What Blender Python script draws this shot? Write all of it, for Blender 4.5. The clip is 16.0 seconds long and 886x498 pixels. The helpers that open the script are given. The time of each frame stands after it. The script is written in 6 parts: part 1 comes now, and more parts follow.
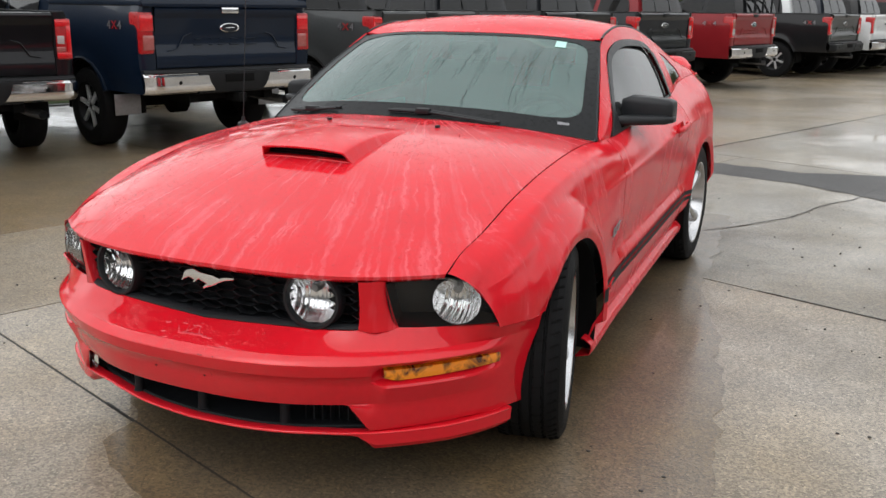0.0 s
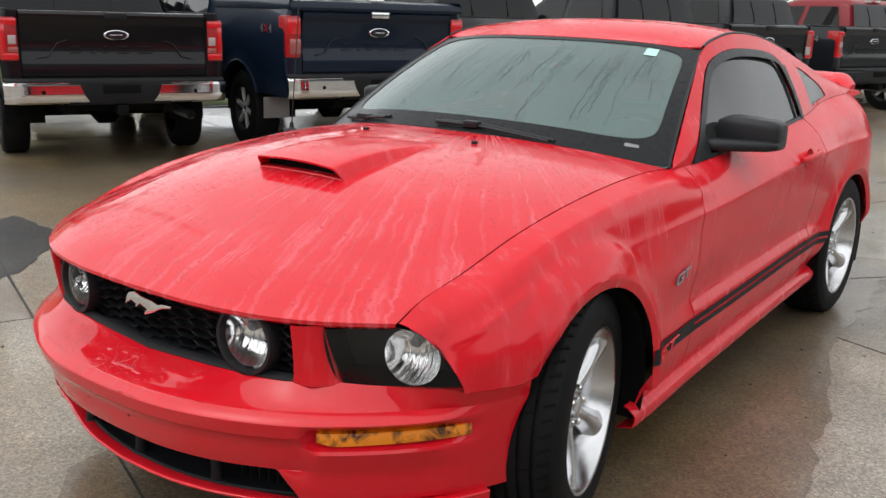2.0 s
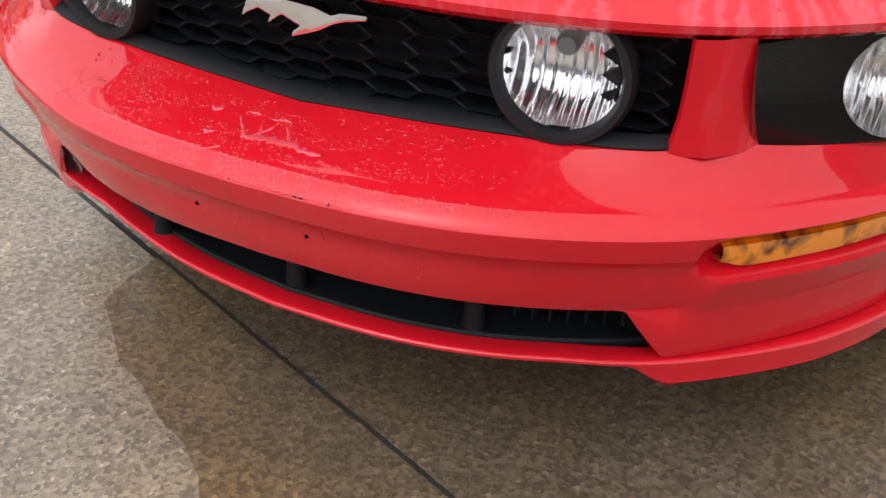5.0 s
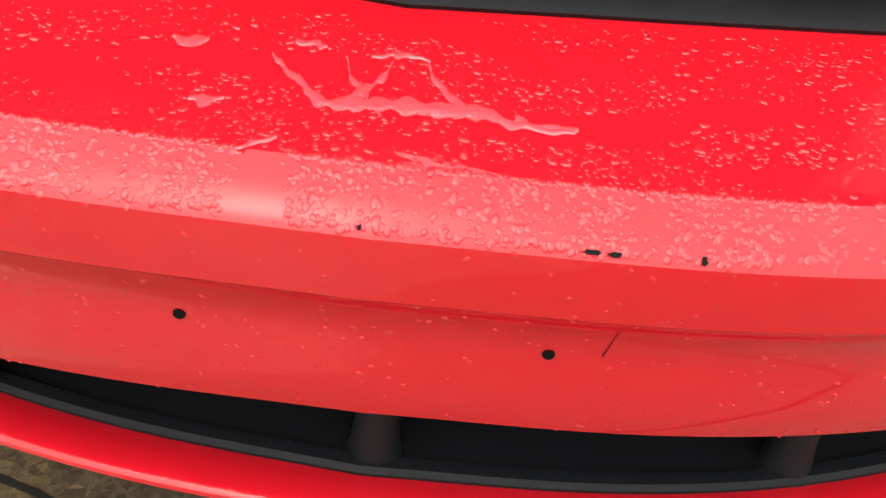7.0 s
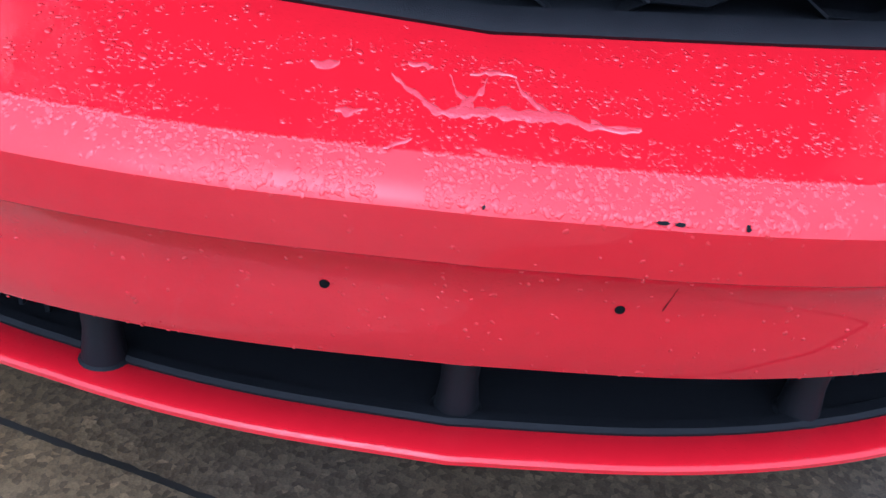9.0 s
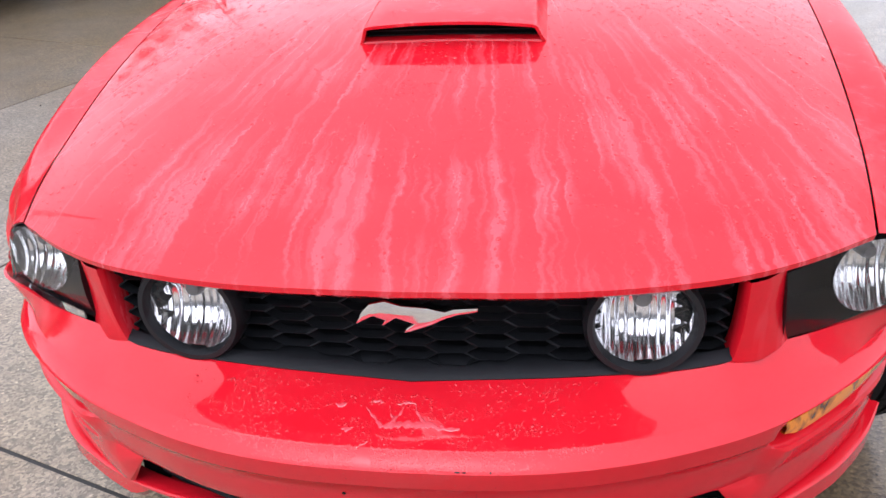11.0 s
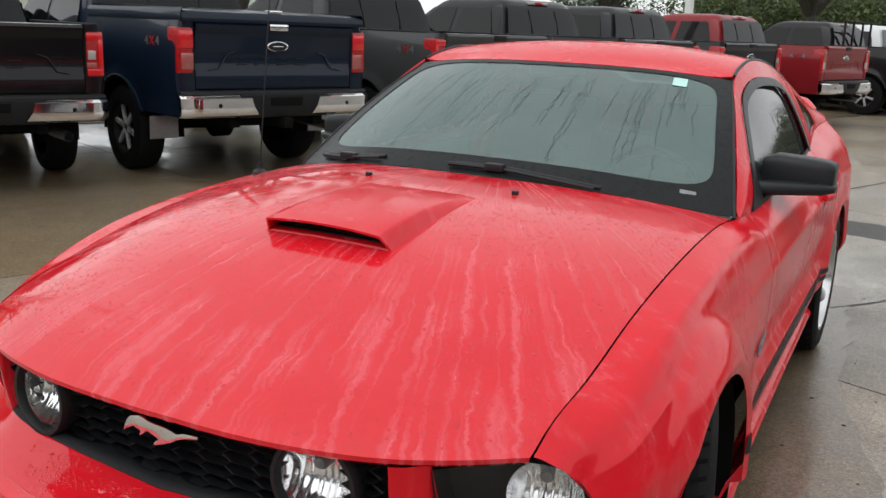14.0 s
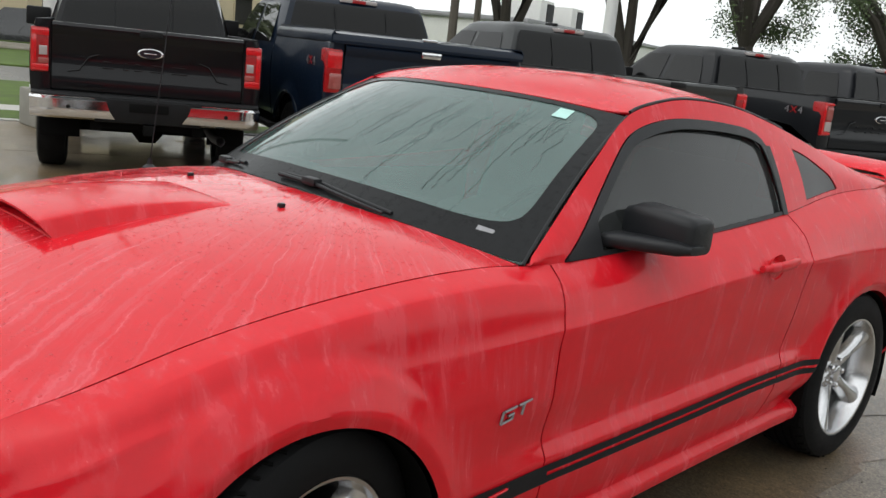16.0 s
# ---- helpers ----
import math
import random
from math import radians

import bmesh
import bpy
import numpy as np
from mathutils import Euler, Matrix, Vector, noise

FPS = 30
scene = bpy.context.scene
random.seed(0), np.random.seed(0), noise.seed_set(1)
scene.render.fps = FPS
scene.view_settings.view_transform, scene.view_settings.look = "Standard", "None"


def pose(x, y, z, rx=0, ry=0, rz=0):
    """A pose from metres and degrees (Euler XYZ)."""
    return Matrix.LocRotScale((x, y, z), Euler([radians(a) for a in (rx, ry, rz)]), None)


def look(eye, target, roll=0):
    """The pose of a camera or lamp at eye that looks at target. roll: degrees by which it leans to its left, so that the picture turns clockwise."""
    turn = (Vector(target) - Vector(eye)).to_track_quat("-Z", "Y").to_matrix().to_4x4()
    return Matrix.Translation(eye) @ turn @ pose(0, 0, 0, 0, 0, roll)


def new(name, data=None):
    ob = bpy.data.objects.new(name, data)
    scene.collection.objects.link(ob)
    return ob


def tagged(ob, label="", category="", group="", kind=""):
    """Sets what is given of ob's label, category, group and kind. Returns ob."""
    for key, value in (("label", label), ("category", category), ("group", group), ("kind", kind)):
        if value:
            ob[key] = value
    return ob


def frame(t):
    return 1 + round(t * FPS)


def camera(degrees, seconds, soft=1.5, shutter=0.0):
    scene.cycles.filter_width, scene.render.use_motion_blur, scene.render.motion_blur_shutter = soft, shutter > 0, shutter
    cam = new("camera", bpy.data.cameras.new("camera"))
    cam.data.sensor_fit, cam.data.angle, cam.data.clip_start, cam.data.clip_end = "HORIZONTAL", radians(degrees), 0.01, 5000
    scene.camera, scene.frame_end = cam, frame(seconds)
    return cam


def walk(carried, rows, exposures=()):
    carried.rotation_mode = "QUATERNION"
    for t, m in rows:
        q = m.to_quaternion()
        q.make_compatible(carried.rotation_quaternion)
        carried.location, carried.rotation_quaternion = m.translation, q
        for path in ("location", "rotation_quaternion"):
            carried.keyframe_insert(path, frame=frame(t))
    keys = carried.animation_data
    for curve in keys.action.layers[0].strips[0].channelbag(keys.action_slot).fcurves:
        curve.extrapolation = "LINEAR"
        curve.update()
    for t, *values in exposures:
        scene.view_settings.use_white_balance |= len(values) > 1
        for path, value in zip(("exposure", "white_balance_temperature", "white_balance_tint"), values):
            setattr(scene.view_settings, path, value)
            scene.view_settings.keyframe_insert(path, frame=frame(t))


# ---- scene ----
cam = camera(51.05, 16.0)
PATH = [
    (0, (1.77, -1.966, 1.455), (0.96, -0.209, 0.947), 0.8),
    (0.5, (1.914, -1.827, 1.446), (1.054, -0.098, 0.926), 0.5),
    (1, (1.962, -1.655, 1.413), (1.01, 0.029, 0.909), 1.1),
    (1.5, (1.979, -1.406, 1.427), (0.89, 0.205, 0.956), 1.6),
    (2, (2.037, -1.217, 1.414), (0.858, 0.322, 0.922), 1.6),
    (2.5, (2.128, -1.057, 1.412), (0.911, 0.431, 0.859), 2.6),
    (3, (2.127, -1.035, 1.415), (0.879, 0.422, 0.851), 2.8),
    (3.5, (1.942, -1.092, 1.411), (0.67, 0.32, 0.788), 2.5),
    (4, (1.564, -1.103, 1.346), (0.396, 0.237, 0.429), -3.4),
    (4.2, (1.396, -1.071, 1.302), (0.314, 0.228, 0.234), -4.5),
    (6.3, (0.03, -0.392, 0.714), (-0.094, 1.347, -0.266), 6.2),
    (6.5, (0.028, -0.352, 0.697), (-0.026, 1.381, -0.3), 6.3),
    (7, (0.023, -0.334, 0.672), (0.068, 1.388, -0.344), 7.2),
    (7.5, (-0.034, -0.358, 0.653), (0.038, 1.354, -0.379), 7.8),
    (8, (-0.061, -0.385, 0.643), (0.01, 1.34, -0.365), 8.3),
    (8.5, (-0.054, -0.387, 0.663), (0.042, 1.348, -0.326), 7.7),
    (8.7, (-0.051, -0.391, 0.67), (0.054, 1.344, -0.32), 7.1),
    (10.8, (0.206, -1.066, 1.311), (-0.019, 0.7, 0.4), -2.8),
    (11, (0.275, -1.052, 1.37), (-0.03, 0.717, 0.488), -3.4),
    (11.5, (0.34, -1.121, 1.4), (0.058, 0.725, 0.683), 0.1),
    (12, (0.413, -1.185, 1.458), (0.064, 0.701, 0.889), 1.3),
    (12.5, (0.606, -1.263, 1.489), (0.136, 0.621, 1.008), 1.4),
    (13, (0.829, -1.34, 1.486), (0.215, 0.511, 1.045), 0.8),
    (13.5, (1.036, -1.261, 1.443), (0.371, 0.573, 1.005), 3.8),
    (14, (1.281, -1.062, 1.443), (0.36, 0.651, 0.978), 2.3),
    (14.5, (1.588, -0.877, 1.422), (0.468, 0.715, 0.964), 4.8),
    (15, (1.841, -0.675, 1.431), (0.58, 0.807, 0.969), 5.4),
    (15.5, (2.031, -0.354, 1.442), (0.69, 1.06, 0.99), 5.6),
    (16, (2.251, -0.073, 1.437), (0.85, 1.292, 1.022), 6.1),
]
EXPOSURE = [(0, -.33, 6500, 10), (3.5, -.35, 6500, 11), (4.2, -.42, 6400, 14), (6.3, .54, 6600, 10), (7.2, .58, 6900, 7), (7.6, .52, 6400, 9), (8, .40, 4700, 14), (8.7, .42, 4700, 15), (10.8, .24, 5800, 20), (11.5, -.08, 6200, 14), (12.3, -.5, 6500, 10), (13, -.57, 6500, 10), (14, -.53, 6500, 10), (16, -.53, 6500, 8)]
walk(cam, [(t, look(eye, target, roll)) for t, eye, target, roll in PATH], EXPOSURE)

# ---- light ----
world = bpy.data.worlds.new("overcast")
scene.world = world
world.use_nodes = True
wn, wl = world.node_tree.nodes, world.node_tree.links
SUN_EL, SUN_AZ = radians(58), radians(200)
sky = wn.new("ShaderNodeTexSky")
sky.sky_type = 'NISHITA'
sky.sun_disc = False
sky.sun_elevation, sky.sun_rotation = SUN_EL, SUN_AZ
sky.dust_density, sky.air_density = 4.0, 1.0
hue = wn.new("ShaderNodeHueSaturation")
hue.inputs["Saturation"].default_value = 0.12
wl.new(sky.outputs[0], hue.inputs["Color"])
even = wn.new("ShaderNodeMix")
even.data_type = 'RGBA'
even.inputs["Factor"].default_value = 0.6
even.inputs["B"].default_value = (6.4, 6.6, 6.7, 1)
wl.new(hue.outputs[0], even.inputs["A"])
bg = wn["Background"]
bg.inputs[1].default_value = 0.125
# overcast: a thin cloud sheet, palest towards the horizon
geo_w, sep_w, grad_w, mul_w = wn.new("ShaderNodeTexCoord"), wn.new("ShaderNodeSeparateXYZ"), wn.new("ShaderNodeMapRange"), wn.new("ShaderNodeVectorMath")
wl.new(geo_w.outputs["Generated"], sep_w.inputs[0])
wl.new(sep_w.outputs["Z"], grad_w.inputs[0])
grad_w.inputs[1].default_value, grad_w.inputs[2].default_value = 0.0, 0.5
grad_w.inputs[3].default_value, grad_w.inputs[4].default_value = 3.0, 2.25
mul_w.operation = 'SCALE'
wl.new(even.outputs["Result"], mul_w.inputs[0])
wl.new(grad_w.outputs[0], mul_w.inputs["Scale"])
wl.new(mul_w.outputs[0], bg.inputs[0])
sun = new("sun", bpy.data.lights.new("sun", 'SUN'))
sun.data.energy, sun.data.angle, sun.data.color = 0.5, radians(110), (1, 0.97, 0.93)
sun.matrix_basis = look((0, 0, 20), (20 * math.sin(SUN_AZ) * -0.6, 20 * math.cos(SUN_AZ) * -0.6, 0))

# ---- materials ----
def material(name, color, rough=0.5, metal=0.0, coat=0.0, noise_scale=0.0, amount=0.1, bump=0.0, bump_scale=200.0, ior=1.5, spec=0.5):
    """Principled surface with colour variation at a large and a small scale and fine relief."""
    m = bpy.data.materials.new(name)
    m.use_nodes = True
    n, l = m.node_tree.nodes, m.node_tree.links
    b = n["Principled BSDF"]
    b.inputs["Base Color"].default_value = (*color, 1)
    b.inputs["Roughness"].default_value = rough
    b.inputs["Metallic"].default_value = metal
    b.inputs["Coat Weight"].default_value = coat
    b.inputs["Coat Roughness"].default_value = 0.04
    b.inputs["IOR"].default_value = ior
    b.inputs["Specular IOR Level"].default_value = spec
    tc = n.new("ShaderNodeTexCoord")
    if noise_scale:
        t1, t2 = n.new("ShaderNodeTexNoise"), n.new("ShaderNodeTexNoise")
        t1.inputs["Scale"].default_value, t2.inputs["Scale"].default_value = noise_scale, noise_scale * 14
        t1.inputs["Detail"].default_value = 5
        mx = n.new("ShaderNodeMath")
        mx.operation = 'ADD'
        l.new(tc.outputs["Object"], t1.inputs["Vector"])
        l.new(tc.outputs["Object"], t2.inputs["Vector"])
        l.new(t1.outputs["Fac"], mx.inputs[0])
        l.new(t2.outputs["Fac"], mx.inputs[1])
        rp = n.new("ShaderNodeMapRange")
        rp.inputs[1].default_value, rp.inputs[2].default_value = 0.6, 1.4
        rp.inputs[3].default_value, rp.inputs[4].default_value = 1 - amount, 1 + amount
        l.new(mx.outputs[0], rp.inputs[0])
        hs = n.new("ShaderNodeHueSaturation")
        hs.inputs["Color"].default_value = (*color, 1)
        l.new(rp.outputs[0], hs.inputs["Value"])
        l.new(hs.outputs[0], b.inputs["Base Color"])
        rr = n.new("ShaderNodeMapRange")
        rr.inputs[1].default_value, rr.inputs[2].default_value = 0.6, 1.4
        rr.inputs[3].default_value, rr.inputs[4].default_value = rough * 0.8, min(1, rough * 1.2)
        l.new(mx.outputs[0], rr.inputs[0])
        l.new(rr.outputs[0], b.inputs["Roughness"])
    if bump:
        t3, bp = n.new("ShaderNodeTexNoise"), n.new("ShaderNodeBump")
        t3.inputs["Scale"].default_value = bump_scale
        bp.inputs["Strength"].default_value, bp.inputs["Distance"].default_value = bump, 0.002
        l.new(tc.outputs["Object"], t3.inputs["Vector"])
        l.new(t3.outputs["Fac"], bp.inputs["Height"])
        l.new(bp.outputs[0], b.inputs["Normal"])
    return m


def wet_paint(name, color, drops=1.0, fan=False, runs=True, fine=1.0):
    """Clear-coated paint under rain: round beads in relief, and runs of water that dull the coat, their pale sheen
    painted in.
    """
    m = material(name, color, 0.45, 0.0, 1.0, 3.0, 0.05, spec=0.0)
    n, l = m.node_tree.nodes, m.node_tree.links
    b = n["Principled BSDF"]
    base = b.inputs["Base Color"].links[0].from_socket
    b.inputs["Coat Roughness"].default_value = 0.03
    tc = n.new("ShaderNodeTexCoord")
    heights = []
    for scale, lo, hi, wt in ((85, 0.16, 0.30, 1.0), (190, 0.12, 0.3, 0.5)):
        v, r = n.new("ShaderNodeTexVoronoi"), n.new("ShaderNodeMapRange")
        v.inputs["Scale"].default_value = scale * fine
        r.interpolation_type = 'SMOOTHSTEP'
        r.inputs[1].default_value, r.inputs[2].default_value = lo, hi
        r.inputs[3].default_value, r.inputs[4].default_value = wt, 0
        l.new(tc.outputs["Object"], v.inputs["Vector"])
        l.new(v.outputs["Distance"], r.inputs[0])
        heights.append(r)
    mask, mr = n.new("ShaderNodeTexNoise"), n.new("ShaderNodeMapRange")
    mask.inputs["Scale"].default_value = 9
    l.new(tc.outputs["Object"], mask.inputs["Vector"])
    mr.inputs[1].default_value, mr.inputs[2].default_value = 0.42, 0.6
    l.new(mask.outputs["Fac"], mr.inputs[0])
    add, mul = n.new("ShaderNodeMath"), n.new("ShaderNodeMath")
    add.operation, mul.operation = 'ADD', 'MULTIPLY'
    l.new(heights[0].outputs[0], add.inputs[0])
    l.new(heights[1].outputs[0], add.inputs[1])
    l.new(add.outputs[0], mul.inputs[0])
    l.new(mr.outputs[0], mul.inputs[1])
    bp = n.new("ShaderNodeBump")
    bp.inputs["Strength"].default_value, bp.inputs["Distance"].default_value = 0.5 * drops, 0.0016
    l.new(mul.outputs[0], bp.inputs["Height"])
    l.new(bp.outputs[0], b.inputs["Coat Normal"])
    if not runs:
        return m
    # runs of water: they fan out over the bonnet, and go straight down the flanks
    sp, cb, nz, rr, rf = n.new("ShaderNodeSeparateXYZ"), n.new("ShaderNodeCombineXYZ"), n.new("ShaderNodeTexNoise"), n.new("ShaderNodeMapRange"), n.new("ShaderNodeMapRange")
    l.new(tc.outputs["Object"], sp.inputs[0])

    def math_node(op, a, c):
        q = n.new("ShaderNodeMath")
        q.operation = op
        for k, v in enumerate((a, c)):
            if isinstance(v, (int, float)):
                q.inputs[k].default_value = v
            else:
                l.new(v, q.inputs[k])
        return q.outputs[0]

    if fan:
        sway = n.new("ShaderNodeTexNoise")
        sway.inputs["Scale"].default_value, sway.inputs["Detail"].default_value = 3.5, 9
        sway.inputs["Roughness"].default_value = 0.72
        l.new(tc.outputs["Object"], sway.inputs["Vector"])
        angle = math_node('ARCTAN2', sp.outputs["X"], math_node('SUBTRACT', 1.70, sp.outputs["Y"]))
        l.new(math_node('ADD', angle, math_node('MULTIPLY', sway.outputs["Fac"], 0.085)), cb.inputs["X"])
        l.new(math_node('MULTIPLY', sp.outputs["Y"], 0.015), cb.inputs["Y"])
        nz.inputs["Scale"].default_value, nz.inputs["Distortion"].default_value = 62, 0.25
    else:
        l.new(sp.outputs["Y"], cb.inputs["X"])
        l.new(math_node('MULTIPLY', sp.outputs["Z"], 0.08), cb.inputs["Y"])
        l.new(math_node('MULTIPLY', sp.outputs["X"], 0.6), cb.inputs["Z"])
        nz.inputs["Scale"].default_value, nz.inputs["Distortion"].default_value = 22, 0.3
    nz.inputs["Detail"].default_value = 6
    nz.inputs["Roughness"].default_value = 0.62
    l.new(cb.outputs[0], nz.inputs["Vector"])
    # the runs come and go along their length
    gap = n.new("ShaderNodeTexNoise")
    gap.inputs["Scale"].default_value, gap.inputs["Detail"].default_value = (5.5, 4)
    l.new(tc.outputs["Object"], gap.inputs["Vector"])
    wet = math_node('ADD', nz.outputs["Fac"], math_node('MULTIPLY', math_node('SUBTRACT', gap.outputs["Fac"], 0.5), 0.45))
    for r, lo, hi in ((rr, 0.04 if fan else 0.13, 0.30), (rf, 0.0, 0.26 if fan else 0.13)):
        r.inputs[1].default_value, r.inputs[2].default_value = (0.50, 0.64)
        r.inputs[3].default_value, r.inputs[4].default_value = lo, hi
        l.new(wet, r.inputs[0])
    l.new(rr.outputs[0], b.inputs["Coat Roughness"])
    # pale sky sheen of the runs, mixed into the base colour
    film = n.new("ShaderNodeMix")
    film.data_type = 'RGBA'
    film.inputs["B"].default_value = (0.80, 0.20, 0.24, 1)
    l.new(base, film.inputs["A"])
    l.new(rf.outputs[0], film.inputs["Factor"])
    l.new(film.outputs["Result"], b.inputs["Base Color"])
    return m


def see_through(name, tint, film, haze, rough=0.02, ior=1.6):
    """A tinted pane: the tint lets light in, the surface mirrors, a pale diffuse share paints in rain film and sky
    haze.
    """
    m = bpy.data.materials.new(name)
    m.use_nodes = True
    n, l = m.node_tree.nodes, m.node_tree.links
    n.remove(n["Principled BSDF"])
    out = n["Material Output"]
    tr, gl, df, m1, m2 = n.new("ShaderNodeBsdfTransparent"), n.new("ShaderNodeBsdfGlossy"), n.new("ShaderNodeBsdfDiffuse"), n.new("ShaderNodeMixShader"), n.new("ShaderNodeMixShader")
    tr.inputs[0].default_value = (*tint, 1)
    gl.inputs["Roughness"].default_value = rough
    df.inputs[0].default_value = (*film, 1)
    fr = n.new("ShaderNodeFresnel")
    fr.inputs[0].default_value = ior
    m1.inputs[0].default_value = haze
    l.new(tr.outputs[0], m1.inputs[1])
    l.new(df.outputs[0], m1.inputs[2])
    l.new(m1.outputs[0], m2.inputs[1])
    l.new(gl.outputs[0], m2.inputs[2])
    l.new(fr.outputs[0], m2.inputs[0])
    l.new(m2.outputs[0], out.inputs[0])
    tc = n.new("ShaderNodeTexCoord")
    nz = n.new("ShaderNodeTexNoise")
    mp = n.new("ShaderNodeMapping")
    mp.inputs["Scale"].default_value = (5, 5, 5)
    nz.inputs["Scale"].default_value, nz.inputs["Detail"].default_value, nz.inputs["Distortion"].default_value = 1.0, 3, 0.6
    l.new(tc.outputs["Object"], mp.inputs[0])
    l.new(mp.outputs[0], nz.inputs["Vector"])
    rp = n.new("ShaderNodeMapRange")
    rp.inputs[1].default_value, rp.inputs[2].default_value = 0.3, 0.7
    rp.inputs[3].default_value, rp.inputs[4].default_value = haze * 0.88, haze * 1.08
    l.new(nz.outputs["Fac"], rp.inputs[0])
    l.new(rp.outputs[0], m1.inputs[0])
    return m


RED = (0.63, 0.009, 0.019)
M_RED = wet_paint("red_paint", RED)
M_RED.node_tree.nodes["Principled BSDF"].inputs["Coat Weight"].default_value = 0.7
M_BUMPER = wet_paint("red_bumper_paint", RED, 0.5, False, False, 2.3)
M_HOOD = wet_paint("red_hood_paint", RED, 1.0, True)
M_GRILLE = material("black_grille_plastic", (0.010, 0.011, 0.013), 0.55, noise_scale=30, amount=0.2, bump=0.15, bump_scale=900, spec=0.2)
M_BLACK = material("black_plastic", (0.012, 0.013, 0.015), 0.42, noise_scale=30, amount=0.2, bump=0.15, bump_scale=900, spec=0.3)
M_DARK = material("dark_void", (0.005, 0.005, 0.005), 0.85, spec=0.1)
M_RUBBER = material("tyre_rubber", (0.009, 0.009, 0.0095), 0.6, noise_scale=20, amount=0.3, bump=0.3, bump_scale=400, spec=0.08)
M_CHROME = material("chrome", (0.75, 0.75, 0.76), 0.08, 1.0, noise_scale=15, amount=0.06)
M_ALLOY = material("polished_alloy", (0.62, 0.62, 0.63), 0.22, 1.0, noise_scale=20, amount=0.08)
M_STEEL = material("dull_steel", (0.30, 0.30, 0.31), 0.5, 1.0, noise_scale=40, amount=0.2)
M_REFLECT = material("lamp_reflector", (0.86, 0.87, 0.88), 0.06, 1.0)
M_AMBER = material("amber_lens", (0.80, 0.24, 0.008), 0.12, 0.0, 1.0)
_n, _l = M_AMBER.node_tree.nodes, M_AMBER.node_tree.links
_t, _w, _r = _n.new("ShaderNodeTexCoord"), _n.new("ShaderNodeTexNoise"), _n.new("ShaderNodeValToRGB")
_w.inputs["Scale"].default_value, _w.inputs["Distortion"].default_value, _w.inputs["Detail"].default_value = 13, 2.0, 2
_r.color_ramp.elements[0].color, _r.color_ramp.elements[1].color = (0.07, 0.016, 0.002, 1), (0.86, 0.26, 0.006, 1)
_r.color_ramp.elements[0].position, _r.color_ramp.elements[1].position = 0.36, 0.60
_l.new(_t.outputs["Object"], _w.inputs["Vector"])
_l.new(_w.outputs["Fac"], _r.inputs[0])
_l.new(_r.outputs[0], _n["Principled BSDF"].inputs["Base Color"])
# grey-green diffuse share paints the sky's haze onto the windscreen
M_GLASS = see_through("windscreen_glass", (0.38, 0.47, 0.45), (0.27, 0.41, 0.39), 0.31)
# runs are tinted dark, standing in for less sky haze along them
M_RUN = see_through("running_water", (0.68, 0.71, 0.70), (0.2, 0.3, 0.29), 0.05, ior=1.33)
M_SIDE = see_through("side_glass", (0.10, 0.11, 0.11), (0.30, 0.32, 0.32), 0.10, ior=1.55)
M_TINT = see_through("dark_glass", (0.08, 0.08, 0.09), (0.2, 0.2, 0.2), 0.03, ior=1.42)
M_CLEAR = see_through("lamp_glass", (0.96, 0.96, 0.96), (0.6, 0.6, 0.6), 0.01, ior=1.4)
M_SMOKE = see_through("smoked_lamp_cover", (0.93, 0.93, 0.92), (0.3, 0.3, 0.3), 0.008, ior=1.36)
M_FRIT = material("black_frit", (0.014, 0.015, 0.016), 0.3, 0, 0.08, 40, 0.2, spec=0.1)
M_GREY = material("grey_interior", (0.10, 0.11, 0.11), 0.7, noise_scale=12, amount=0.2)
M_STICKER = material("pale_sticker", (0.45, 0.72, 0.66), 0.5, noise_scale=30, amount=0.1)
M_WHITE = material("white_print", (0.6, 0.6, 0.6), 0.5)

# ---- building helpers ----
def curve(*pts):
    """A smooth curve through knots (t, a, b, ...), without overshoot."""
    p = np.array(pts, float)
    t, v = p[:, 0], p[:, 1:]
    h = np.diff(t)[:, None]
    d = np.diff(v, axis=0) / h
    m = np.vstack([d[:1], (d[:-1] + d[1:]) / 2, d[-1:]])
    for i in range(1, len(t) - 1):
        m[i] = np.where(d[i - 1] * d[i] <= 0, 0, np.sign(d[i]) * np.minimum(abs(m[i]), 2.2 * np.minimum(abs(d[i - 1]), abs(d[i]))))

    def f(q):
        q = min(max(q, t[0]), t[-1])
        i = min(int(np.searchsorted(t, q, side="right")) - 1, len(t) - 2)
        w = h[i, 0]
        s = (q - t[i]) / w
        r = (2*s**3 - 3*s**2 + 1) * v[i] + (s**3 - 2*s**2 + s) * w * m[i] + (3*s**2 - 2*s**3) * v[i + 1] + (s**3 - s**2) * w * m[i + 1]
        return r if len(r) > 1 else float(r[0])
    return f


def where(ob):
    return where(ob.parent) @ ob.matrix_parent_inverse @ ob.matrix_basis if ob.parent else ob.matrix_basis.copy()


